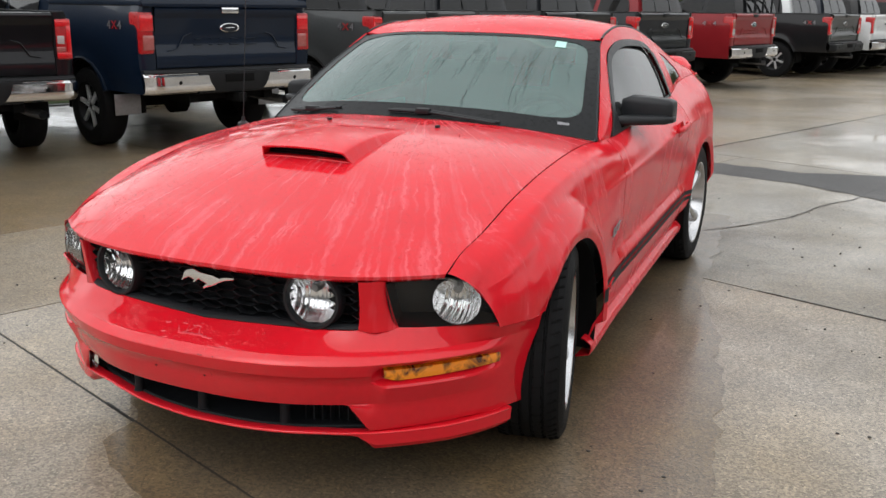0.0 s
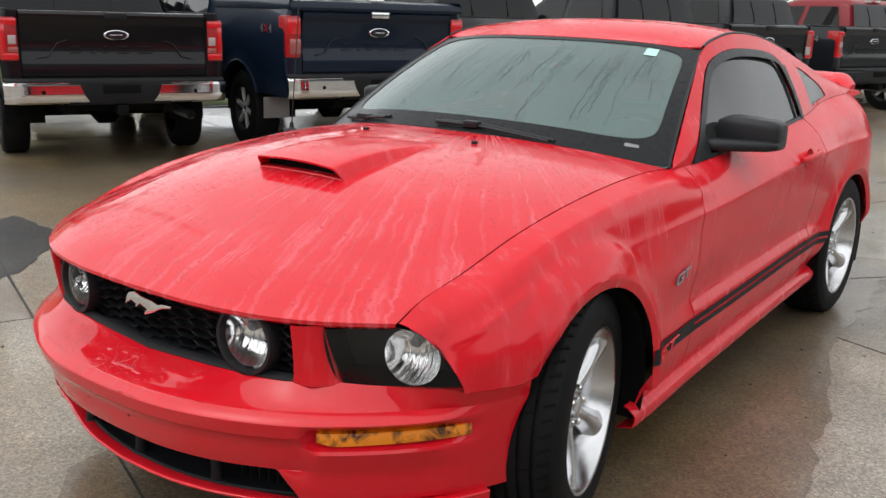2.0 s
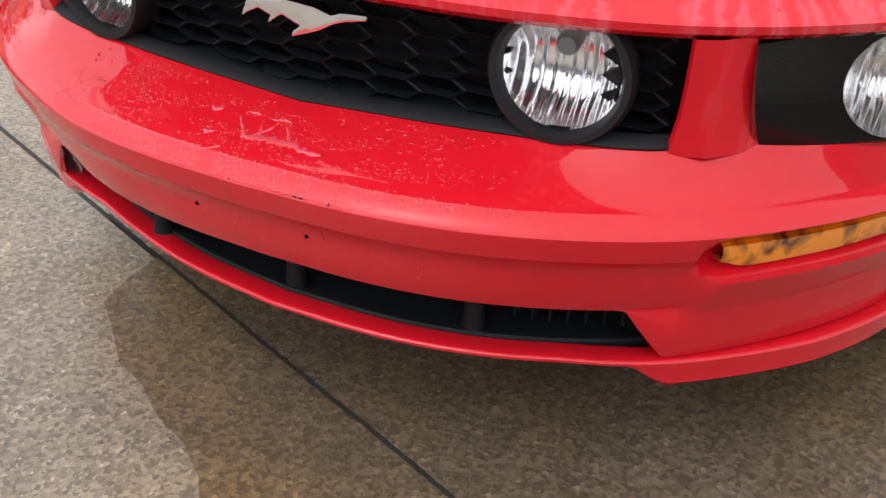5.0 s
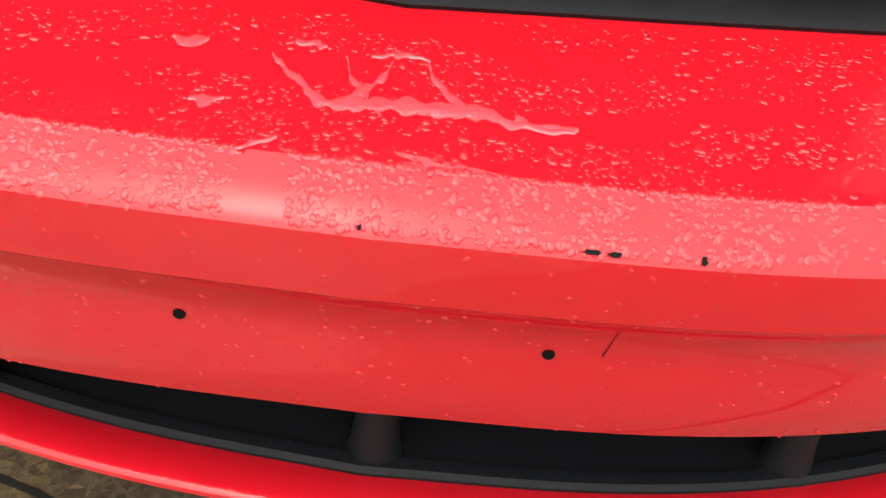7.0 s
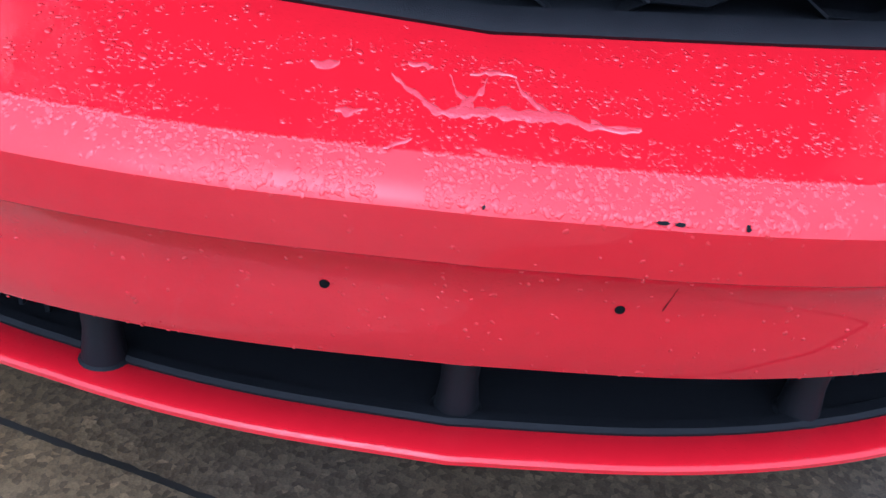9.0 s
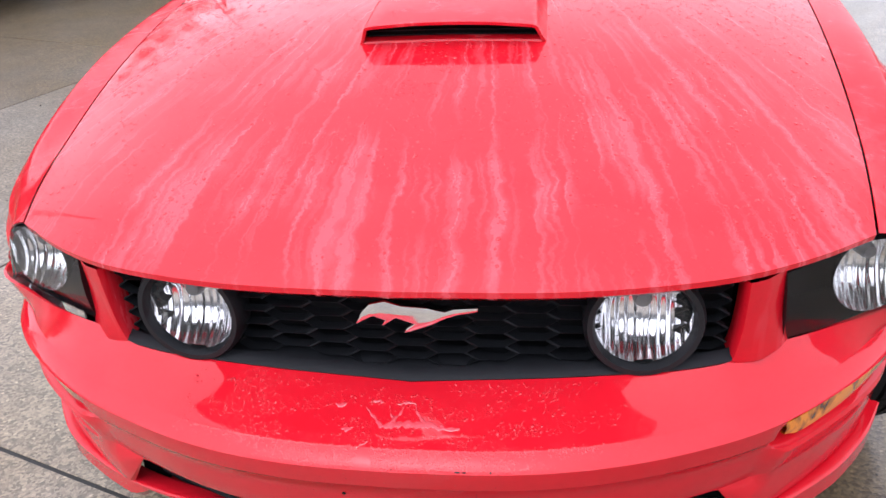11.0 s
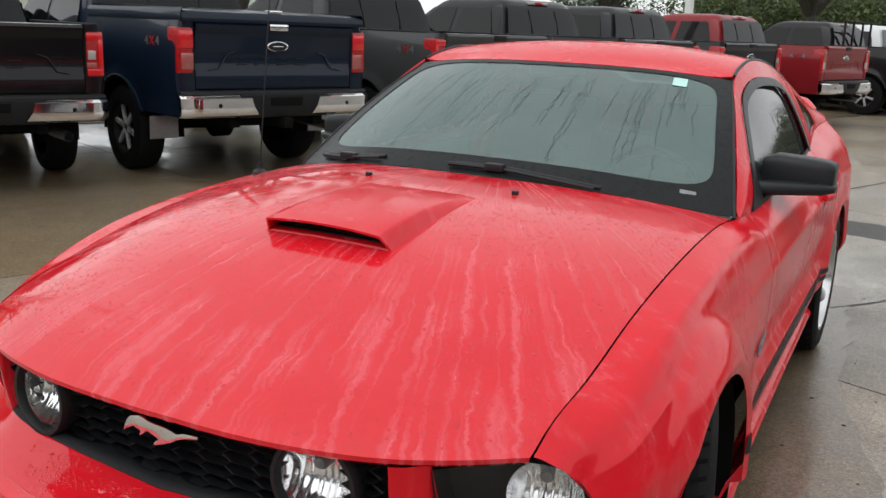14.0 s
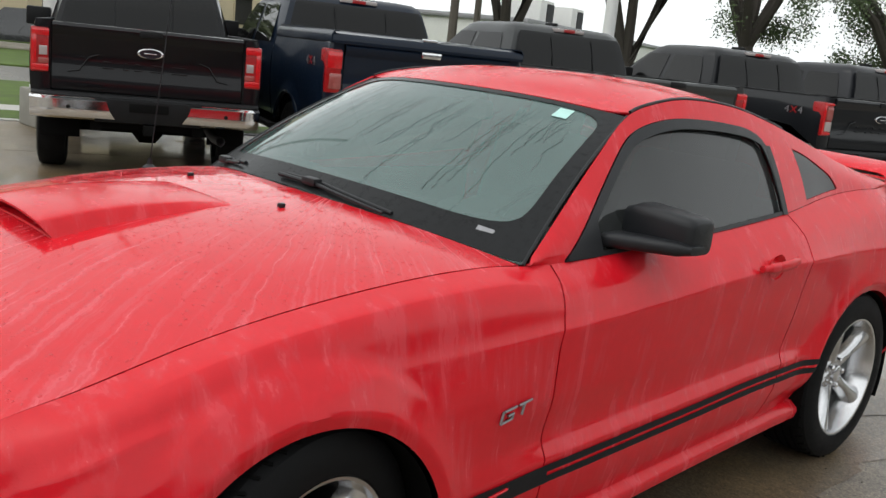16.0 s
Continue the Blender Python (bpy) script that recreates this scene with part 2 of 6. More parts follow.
def part(name, bm, mat, parent, label="", sharp=35, solid=0.0):
    """Links a bmesh as one mesh object under a thing or a part."""
    me = bpy.data.meshes.new(name)
    bm.edges.index_update()
    rims = [e.index for e in bm.edges if len(e.link_faces) == 1] if solid else []
    bm.to_mesh(me)
    bm.free()
    me.shade_smooth()
    me.set_sharp_from_angle(angle=radians(sharp))
    for i in rims:
        me.edges[i].use_edge_sharp = True
    for one in (mat if isinstance(mat, (list, tuple)) else [mat]):
        me.materials.append(one)
    ob = new(name, me)
    if parent:
        ob.parent = parent
        ob.matrix_parent_inverse = where(parent).inverted()
    if solid:
        md = ob.modifiers.new("shell", 'SOLIDIFY')
        md.thickness, md.offset = solid, -1
    return tagged(ob, label)


def holder(name, at, label, category, group="", kind=""):
    ob = new(name)
    ob.empty_display_size = 0.1
    ob.matrix_basis = Matrix.Translation(at)
    return tagged(ob, label, category, group, kind)


def sheet(rows, out=None, closed=False):
    """A surface through rows of points; out: the side its normals show."""
    bm = bmesh.new()
    vs = [[bm.verts.new(p) for p in r] for r in rows]
    for a, b in zip(vs, vs[1:]):
        k = len(a)
        for i in range(k if closed else k - 1):
            j = (i + 1) % k
            try:
                bm.faces.new((a[i], a[j], b[j], b[i]))
            except ValueError:
                pass
    bmesh.ops.remove_doubles(bm, verts=bm.verts, dist=1e-5)
    bmesh.ops.dissolve_degenerate(bm, edges=bm.edges, dist=1e-5)
    bm.normal_update()
    if out is not None:
        s = sum((f.normal.dot(Vector(out)) * f.calc_area() for f in bm.faces), 0.0)
        if s < 0:
            bmesh.ops.reverse_faces(bm, faces=bm.faces)
    return bm


def block(x0, x1, y0, y1, z0, z1, bevel=0.0, m=None, seg=2):
    bm = bmesh.new()
    bmesh.ops.create_cube(bm, size=1)
    for v in bm.verts:
        v.co = Vector((x0 + (v.co.x + .5) * (x1 - x0), y0 + (v.co.y + .5) * (y1 - y0), z0 + (v.co.z + .5) * (z1 - z0)))
    if bevel:
        bmesh.ops.bevel(bm, geom=bm.edges, offset=bevel, segments=seg, profile=0.6, affect='EDGES')
    if m is not None:
        bm.transform(m)
    return bm


def lathe(profile, n=48, m=None):
    """A body turned about the x axis from (x, radius) pairs."""
    rows = [[(x, r * math.cos(2 * math.pi * i / n), r * math.sin(2 * math.pi * i / n)) for i in range(n)] for x, r in profile]
    bm = sheet(rows, closed=True)
    bmesh.ops.recalc_face_normals(bm, faces=bm.faces)
    if m is not None:
        bm.transform(m)
    return bm


def tube(points, r, n=8, caps=True):
    """A round bar along points."""
    pts = [Vector(p) for p in points]
    rows = []
    for i, p in enumerate(pts):
        d = (pts[min(i + 1, len(pts) - 1)] - pts[max(i - 1, 0)]).normalized()
        a = d.cross(Vector((0, 0, 1)) if abs(d.z) < 0.9 else Vector((1, 0, 0))).normalized()
        b = d.cross(a)
        rr = r(i / (len(pts) - 1)) if callable(r) else r
        rows.append([p + rr * (a * math.cos(2 * math.pi * k / n) + b * math.sin(2 * math.pi * k / n)) for k in range(n)])
    bm = sheet(rows, closed=True)
    if caps:
        bmesh.ops.holes_fill(bm, edges=bm.edges)
    bmesh.ops.recalc_face_normals(bm, faces=bm.faces)
    return bm


def slab(outline, depth, m=None, bevel=0.0):
    """A plate with that outline in x and z, from y = 0 to y = depth."""
    bm = bmesh.new()
    f = bm.faces.new([bm.verts.new((x, 0, z)) for x, z in outline])
    ex = bmesh.ops.extrude_face_region(bm, geom=[f])
    for v in ex["geom"]:
        if isinstance(v, bmesh.types.BMVert):
            v.co.y += depth
    bmesh.ops.recalc_face_normals(bm, faces=bm.faces)
    if bevel:
        bmesh.ops.bevel(bm, geom=bm.edges, offset=bevel, segments=2, profile=0.6, affect='EDGES')
    if m is not None:
        bm.transform(m)
    return bm


def join(*bms):
    me = bpy.data.meshes.new("joined")
    out = bmesh.new()
    for b in bms:
        b.to_mesh(me)
        b.free()
        out.from_mesh(me)
    bpy.data.meshes.remove(me)
    return out


def mirrored(bm):
    bm.transform(Matrix.Diagonal((-1, 1, 1, 1)))
    bmesh.ops.reverse_faces(bm, faces=bm.faces)
    return bm


def flip(bm, side):
    return bm if side > 0 else mirrored(bm)


def lin(a, b, n):
    return [a + (b - a) * i / (n - 1) for i in range(n)]


M_WATER = bpy.data.materials.new("water_beads")
M_WATER.use_nodes = True
_wb = M_WATER.node_tree.nodes["Principled BSDF"]
_wb.inputs["Base Color"].default_value = (0.62, 0.018, 0.028, 1)
_wb.inputs["Transmission Weight"].default_value = 0.0
_wb.inputs["Coat Weight"].default_value = 0.5
_wb.inputs["IOR"].default_value = 1.33
_wb.inputs["Roughness"].default_value = 0.01

M_DEEP = M_WATER.copy()
M_DEEP.name = "deep_water_beads"
M_DEEP.node_tree.nodes["Principled BSDF"].inputs["Base Color"].default_value = (0.63, 0.014, 0.024, 1)
M_DEEP.node_tree.nodes["Principled BSDF"].inputs["Coat Weight"].default_value = 1.0

# ---- the coupe ---- nose at y = 0, tail at y = 4.7, driver's side at +x
coupe = holder("coupe", (0, 2.3, 0), "bright red two-door muscle coupe wet with rain on the concrete", "car")
BELT = curve((.332, .726, .717), (.406, .730, .755), (.549, .741, .793), (.8, .748, .859), (1.153, .755, .915), (1.54, .760, .938), (1.66, .772, .934),
             (1.74, .787, .936), (1.92, .800, .945), (2.3, .802, .965), (2.96, .788, 1.012), (3.3, .785, 1.05), (3.7, .80, 1.075), (4.2, .79, 1.075), (4.68, .72, 1.05))
SIDE = [BELT,
        curve((.36, .765, .70), (.5, .80, .755), (.8, .83, .845), (1.15, .835, .895), (1.54, .835, .912), (1.74, .845, .89), (2.3, .85, .915), (2.96, .85, .95), (3.7, .885, .99), (4.2, .87, .98), (4.68, .77, .95)),
        curve((.40, .80, .655), (.5, .855, .70), (.7, .876, .755), (1.0, .880, .775), (1.25, .884, .776), (1.69, .89, .79), (2.18, .895, .822), (2.48, .90, .85), (2.96, .905, .87), (3.4, .925, .87), (3.7, .94, .87), (4.2, .925, .86), (4.68, .82, .84)),
        curve((.425, .835, .60), (.5, .885, .615), (.7, .912, .66), (.95, .908, .70), (1.25, .908, .66), (1.5, .903, .64), (1.74, .887, .63), (2.3, .878, .64), (2.96, .88, .66), (3.3, .91, .68), (3.67, .95, .72), (4.2, .93, .68), (4.68, .84, .66)),
        curve((.44, .85, .54), (.6, .915, .52), (.95, .925, .60), (1.25, .915, .53), (1.5, .893, .51), (1.74, .866, .50), (2.3, .862, .52), (2.96, .865, .545), (3.3, .90, .55), (3.67, .95, .60), (4.2, .93, .55), (4.68, .85, .54)),
        curve((.44, .86, .45), (1.25, .918, .45), (1.5, .902, .445), (1.74, .888, .45), (2.3, .886, .475), (2.96, .886, .505), (3.3, .895, .50), (3.67, .93, .50), (4.2, .93, .46), (4.68, .85, .46)),
        curve((.44, .86, .35), (1.25, .905, .34), (1.74, .880, .35), (2.96, .876, .40), (3.3, .88, .40), (4.2, .92, .38), (4.68, .84, .38)),
        curve((.44, .85, .22), (1.25, .872, .215), (1.74, .85, .225), (2.96, .825, .27), (3.25, .82, .275), (4.0, .86, .30), (4.68, .80, .30))]


FRONT_AXLE, REAR_AXLE, AXLE_Z, ARCH = 0.945, 3.58, 0.343, 0.362


def tuck(y):
    """How far the tail draws in behind the doors."""
    g = max(0.0, min(1.0, (y - 2.9) / .7))
    return .05 * g * g * (3 - 2 * g) + .16 * min(1.0, max(0.0, (y - 3.75) / .6)) ** 1.5


def side_x(y, z):
    s = [f(y) for f in SIDE]
    k = []
    for i, q in enumerate(s):
        if i in (2, 5):      # sharp creases
            a, b = s[i - 1], s[i + 1]
            k.append((-q[1] - .012, q[0] + (a[0] - q[0]) * .012 / (a[1] - q[1])))
            k.append((-q[1], q[0]))
            k.append((-q[1] + .012, q[0] + (b[0] - q[0]) * .012 / (q[1] - b[1])))
        else:
            k.append((-q[1], q[0]))
    x = curve(*k)(-z) - tuck(y)
    for yc, reach in ((FRONT_AXLE, .946), (REAR_AXLE, .902)):      # flared arches with a turned-in lip
        r = math.hypot(y - yc, z - AXLE_Z) - ARCH
        near = max(0.0, min(1.0, (z - .55) / .08)) if y < .80 else max(0.0, min(1.0, (z - .34) / .12)) if yc > 2 else 1.0
        if r < .24 and z > .30:
            flare = reach + .006 - (.50 if yc < 2 else .36) * r - 1.3 * max(0, r - .105)
            lift = flare - x      # a crease that is softly rounded where it leaves the flank
            near *= max(0.0, min(1.0, (BELT(y)[1] - z - .015) / .11))
            x += near * (.5 * (lift + math.sqrt(lift * lift + .00010)))
            x -= near * .022 * max(0.0, 1 - r / .03)
    return x


def low_edge(y, front_seam=True):
    z = SIDE[7](y)[1]
    if y < 0.644 and front_seam:
        z = 0.546
    for yc in (FRONT_AXLE, REAR_AXLE):
        d = abs(y - yc)
        if d < ARCH:
            z = max(z, AXLE_Z + math.sqrt(ARCH**2 - d**2)) if z != 0.546 else z
    return z


def body_side(ys, start, end, side):
    """A panel of the flank between two seams; start and end give y down the seam, from the top (0) to the bottom (1)."""
    rows = [(k, g) for k in range(7) for g in (0, .07, .16, .28, .4, .52, .64, .76, .87, .94)] + [(6, 1.0)]
    cols = []
    y0, y1 = ys[0], ys[-1]
    for y in ys:
        col = []
        for r, (k, g) in enumerate(rows):
            f = r / (len(rows) - 1)
            q = y + (start(f) - y0) * max(0, 1 - (y - y0) / 0.2) + (end(f) - y1) * max(0, 1 - (y1 - y) / 0.25)
            z = SIDE[k](q)[1] * (1 - g) + SIDE[k + 1](q)[1] * g
            z = max(z, min(low_edge(y), BELT(q)[1]))
            col.append((side_x(q, z), q, z))
        cols.append(col)
    return flip(sheet(cols, out=(1, 0, 0.2)), side)


arch_f = [FRONT_AXLE - ARCH * math.cos(a) for a in lin(math.asin(.203 / ARCH), math.pi, 60)]
arch_r = [REAR_AXLE - ARCH * math.cos(a) for a in lin(0, math.pi, 48)]
LAMP_EDGE = curve((0, .335), (.143, .357), (.286, .392), (.43, .416), (.571, .437), (1, .440))
for side in (1, -1):
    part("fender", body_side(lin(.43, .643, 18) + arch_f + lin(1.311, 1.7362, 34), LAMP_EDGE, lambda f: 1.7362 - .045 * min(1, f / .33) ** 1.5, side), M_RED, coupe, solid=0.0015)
    door = part("door", body_side(lin(1.742, 2.978, 44), lambda f: 1.742 - .045 * min(1, f / .33) ** 1.5, lambda f: 2.978 - .13 * max(0, f - .35) + .03 * math.sin(min(f / .35, 1) * 3.1), side), M_RED, coupe, solid=0.006)
    part("rear_quarter", body_side(lin(2.985, REAR_AXLE - ARCH - .003, 18) + arch_r + lin(REAR_AXLE + ARCH + .003, 4.68, 16), lambda f: 2.985 - .13 * max(0, f - .35) + .03 * math.sin(min(f / .35, 1) * 3.1), lambda f: 4.68, side), M_RED, coupe, solid=0.006)
    # wheel housings
    for yc in (FRONT_AXLE, REAR_AXLE):
        prof = [[(x, yc - (ARCH + .012) * math.cos(a), AXLE_Z - .02 + (ARCH + .012) * math.sin(a)) for a in lin(-.35, math.pi + .35, 30)] for x in (.50, .70)]
        prof.append([((.90 if yc < 2 else .865) - (.13 * min(1, max(0, math.cos(a) - .25) / .4) if yc < 2 else 0), yc - (ARCH + .012) * math.cos(a), AXLE_Z - .02 + (ARCH + .012) * math.sin(a)) for a in lin(-.35, math.pi + .35, 30)])
        wall = [(.50, yc - (ARCH + .012) * math.cos(a) * .5, AXLE_Z - .02 + (ARCH + .012) * math.sin(a) * .5) for a in lin(-.35, math.pi + .35, 30)]
        part("wheel_housing", flip(sheet([wall] + prof), side), M_DARK, coupe)
    # sill skirt
    rows = []
    for y in lin(1.262, 3.21, 40):
        x, z = SIDE[7](y)
        rows.append([(x - .01, y, z + .03), (x + .006, y, z + .028), (x + .030, y, z + .008), (x + .034, y, z - .006), (x + .026, y, z - .034), (x - .03, y, z - .05)])
    part("side_skirt", flip(sheet(rows, out=(1, 0, 0)), side), M_RED, coupe, solid=0.004)
    # twin stripes along the sill: a broad band split by a red line, with a solid block in front
    for a, b, y0, y1 in ((.014, .036, 1.70, 3.215), (.046, .067, 1.70, 3.205), (.014, .068, 1.30, 1.71)):
        rows = []
        for y in lin(y0, y1, 40):
            zt = SIDE[5](y)[1]
            rows.append([(side_x(y, zt - q) + .0035, y, zt - q) for q in lin(a, b, 4)])
        part("stripe", flip(sheet(rows, out=(1, 0, 0)), side), M_GRILLE, coupe, "matt black stripe")

# bonnet
LIP = curve((0, .112), (.3, .120), (.5, .142), (.7, .186), (.85, .248), (1, .332))
SEAM = curve((.332, .722, .718), (.406, .727, .753), (.549, .738, .793), (.8, .745, .859), (1.153, .752, .916), (1.54, .757, .939), (1.66, .766, .935))
CROWN = curve((.112, .718), (.16, .750), (.24, .790), (.40, .846), (.72, .942), (1.0, .982), (1.28, 1.002), (1.46, 1.006))


def bonnet(u, v):
    yf, yr = LIP(abs(u)), 1.455 + .19 * u * u
    sx, sz = SEAM(.332 + (1.648 - .332) * v)
    cz = CROWN(.112 + (1.455 - .112) * v)
    w = abs(u) ** 2.4
    return (u * sx, yf + (yr - yf) * v, cz * (1 - w) + sz * w)


us = lin(-.9985, .9985, 57)
rows = [[(u * .70, LIP(abs(u)) + .045, .692) for u in us], [(u * .712, LIP(abs(u)) + .014, .698) for u in us], [(u * .719, LIP(abs(u)) + .001, .708) for u in us]]
rows += [[bonnet(u, (i / 48) ** 1.35) for u in us] for i in range(49)]
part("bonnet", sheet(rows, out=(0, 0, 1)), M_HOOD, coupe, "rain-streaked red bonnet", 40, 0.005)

# bonnet scoop: open box at the front that fades into the bonnet behind
def on_bonnet(x, y):
    u = x / .745
    yf, yr = LIP(min(abs(u), 1)), 1.455 + .19 * u * u
    return bonnet(u, min(1, max(0, (y - yf) / (yr - yf))))[2]


def scoop_row(t):
    """One cut across the scoop: sloping cheeks, a rounded edge and a slightly crowned lid."""
    y, cx = .712 + t * .470, .012 * (1 - t)
    h = .036 * (1 - t ** 1.9)
    wb, wt = .180 - .004 * t, .163 - .012 * t
    lean = .028 * (1 - t) ** 2
    row = []
    for x, k in ((wb + .006, -.10), (wb, .05), (wb - .004, .25), (wt + .004, .86), (wt, .96), (wt - .006, 1.01), (wt - .03, 1.05), (.08, 1.12), (.04, 1.14), (0, 1.15)):
        row.append((x, y - lean * min(1, max(0, k)), h * k))
    row = [(-x, yy, k) for x, yy, k in row] + row[-2::-1]
    return [(x + cx, yy, on_bonnet(x + cx, y) + k + (.0012 if k > 0 else -.002)) for x, yy, k in row]


scoop = part("bonnet_scoop", sheet([scoop_row(t) for t in lin(0, 1, 30)], out=(0, 0, 1)), M_RED, coupe, "red bonnet scoop with a black mouth", 34, 0.006)
zz = on_bonnet(0, .73)
part("scoop_mesh", slab([(-.168, zz - .014), (.188, zz - .014), (.172, zz + .030), (.012, zz + .036), (-.150, zz + .030)], .01, pose(0, .742, 0)), M_DARK, scoop, "dark mesh in the scoop's mouth")
for k in range(3):
    part("mesh_bar", tube([(-.155, .736, zz + .002 + .009 * k), (.010, .734, zz + .004 + .009 * k), (.178, .736, zz + .001 + .009 * k)], .0013, 6), M_BLACK, scoop)
part("scoop_lip", sheet([[(x, .708, on_bonnet(x, .708) - .002), (x, .711, on_bonnet(x, .711) + .0035), (x, .722, on_bonnet(x, .722) + .0035), (x, .745, on_bonnet(x, .745) - .001)] for x in lin(-.160, .186, 15)], out=(0, -1, 1)), M_RED, scoop)

# front bumper cover
EDGE = curve((0, 0, 0), (.15, .15, .006), (.3, .30, .032), (.45, .44, .083), (.6, .575, .160), (.72, .69, .262), (.82, .775, .360), (.91, .845, .468), (1, .912, .628))
BACK = curve((0, 0, .162, .528), (.3, .27, .174, .542), (.52, .48, .207, .552), (.6, .55, .252, .556), (.72, .65, .310, .554), (.82, .745, .372, .555), (.91, .845, .446, .556), (1, .915, .622, .543))
TS = sorted(set([round(t, 4) for t in lin(0, 1, 81)]))


def rim(t, inward, z):
    a, b = EDGE(max(0, t - .004)), EDGE(min(1, t + .004))
    d = Vector((b[0] - a[0], b[1] - a[1], 0)).normalized()
    p = EDGE(t)
    k = 1.0 if t > .1 else .4 + 6 * t
    return (max(0, p[0] - d.y * inward * min(1, k)) if t > 0 else 0.0, p[1] + d.x * inward, z)


def slot(t):
    """How far the indicator's recess is sunk, along the bumper."""
    return max(0.0, min(1.0, (t - .60) / .03)) * max(0.0, min(1.0, (.955 - t) / .04))


def fade(t):
    """The bumper's edge and creases run out towards the wheel arch."""
    g = max(0.0, min(1.0, (t - .83) / .13))
    return g * g * (3 - 2 * g)


def wrap(t, inward, z):
    """As rim(), but the end follows the wheel arch and the creases run out."""
    end = .945 - math.sqrt(max(0, .362 ** 2 - (z - .343) ** 2)) + .012
    te = t - max(0, .628 - end) / 1.78 * max(0, (t - .8) / .2)
    e = fade(t)
    return rim(te, inward * (1 - e) + (.002 + .16 * (.545 - z)) * e, z)


def cover(t):
    b = BACK(t)
    top = wrap(t, .028, .4975)
    p = [tuple(b)]
    for g in (.25, .5, .75):
        p.append(tuple(b[i] * (1 - g) + top[i] * g - (.006 * math.sin(g * math.pi) * (1 - fade(t)) if i == 2 else 0) for i in range(3)))
    s, k = slot(t), max(0.0, min(1.0, (t - .60) / .03))
    p += [top, wrap(t, .026, .4968), wrap(t, .014, .4885), wrap(t, .003, .4805), wrap(t, .000, .4755), wrap(t, .004 + .004 * k + .006 * s, .456 + .005 * k), wrap(t, .010 + .008 * k + .024 * s, .438 + .018 * k - .004 * s), wrap(t, .0155 + .0045 * k + .026 * s, .4335 + .0025 * k), wrap(t, .024 + .020 * s, .416 - .002 * s),
          wrap(t, .028 - .012 * k, .408 - .004 * s), wrap(t, .031 - .018 * k, .396), wrap(t, .037 - .012 * k, .370), wrap(t, .047 - .012 * k, .344), wrap(t, .050 - .012 * k, .338)]
    return p


def broad(t):
    """The passenger's corner of the bumper stands a little wider."""
    g = max(0.0, min(1.0, (t - .45) / .35))
    h = max(0.0, min(1.0, (1 - t) / .09))
    return .034 * g * g * (3 - 2 * g) * (.35 + .65 * h)


def sweep(x):
    """The lip sweeps back a little more on the passenger's side."""
    return .024 * min(1, x / .3) * max(0, 1 - max(0, x - .4) / .3)


def skin(t):
    """The cover, carried on below the indicator as the bumper's corner; it stops short at the mouth's slanted end."""
    w = max(0.0, min(1.0, (t - .535) / .065))
    k = max(0.0, min(1.0, (t - .60) / .03))
    p = cover(t)
    for g, inward in ((.25, .041), (.5, .044), (.75, .047), (.93, .052), (1.0, .062)):
        p.append(wrap(t, inward * w + (.050 - .012 * k) * (1 - w), .338 - .092 * g * w))
    return p


half = [skin(t) for t in TS]
full = [[(-x - broad(t), y, z) for x, y, z in c] for t, c in list(zip(TS, half))[:0:-1]] + half
part("front_bumper", sheet(full, out=(0, -1, .4)), M_BUMPER, coupe, "red bumper cover beaded with rain", 32, 0.006)
rows = []
for t in lin(0, .955, 60):
    w = max(0, min(1, (t - .56) / .05))
    k = .060 - .030 * max(0, min(1, (t - .45) / .35))
    rows.append([rim(t, k + .038, .2455), rim(t, k + .034, .2475), rim(t, k + .012, .2480), rim(t, k + .006, .2482), rim(t, k + .002, .2470), rim(t, k, .2445), rim(t, k + .001, .240), rim(t, k + .006 - .002 * w, .236 - .030 * w), rim(t, k + .02, .232 - .044 * w), rim(t, k + .06, .230 - .042 * w)])
full = [[(-x - broad(t), y + sweep(x), z) for x, y, z in c] for t, c in list(zip(lin(0, .955, 60), rows))[:0:-1]] + rows
part("chin_lip", sheet(full, out=(0, -1, .3)), M_BUMPER, coupe, solid=0.005)
# lower mouth: shelf, back wall, posts
full = [[rim(t, .052, .337), rim(t, .16, .333), rim(t, .21, .33), rim(t, .21, .262), rim(t, .15, .247), rim(t, .114, .2475), rim(t, .110, .2515), rim(t, .099, .2520), rim(t, .0955, .249), rim(t, .096, .240)] for t in lin(0, .74, 34)]
full = [[(-x, y + sweep(x), z) for x, y, z in c] for c in full[:0:-1]] + full
part("lower_intake", sheet(full, out=(0, -1, 0)), M_GRILLE, coupe, "black plastic lower intake", solid=0.004)
for x in (-.268, 0.007, .286):
    y = EDGE(abs(x) / .98)[1]
    part("intake_post", lathe([(0, .022), (.004, .0175), (.03, .0145), (.10, .0165), (.10, 0)], 20, pose(x, y + .118, .246, 0, -90, 0)), M_GRILLE, coupe, "round dark intake post")
for side in (1, -1):
    for i in range(10):
        x = side * (.33 + .024 * i)
        y = EDGE(abs(x) / .98)[1] + .15
        part("intake_slat", block(x - .002, x + .002, y, y + .02, .25, .34), M_BLACK, coupe)
# plate screw holes
for x in (-.09, .09):
    h = part("screw_hole", lathe([(-.001, .0034), (.0005, .0031), (.0008, .0026), (.0004, .0022), (.0004, 0)], 18, pose(x, .0312, .404, 0, 0, -90)), M_DARK, coupe)
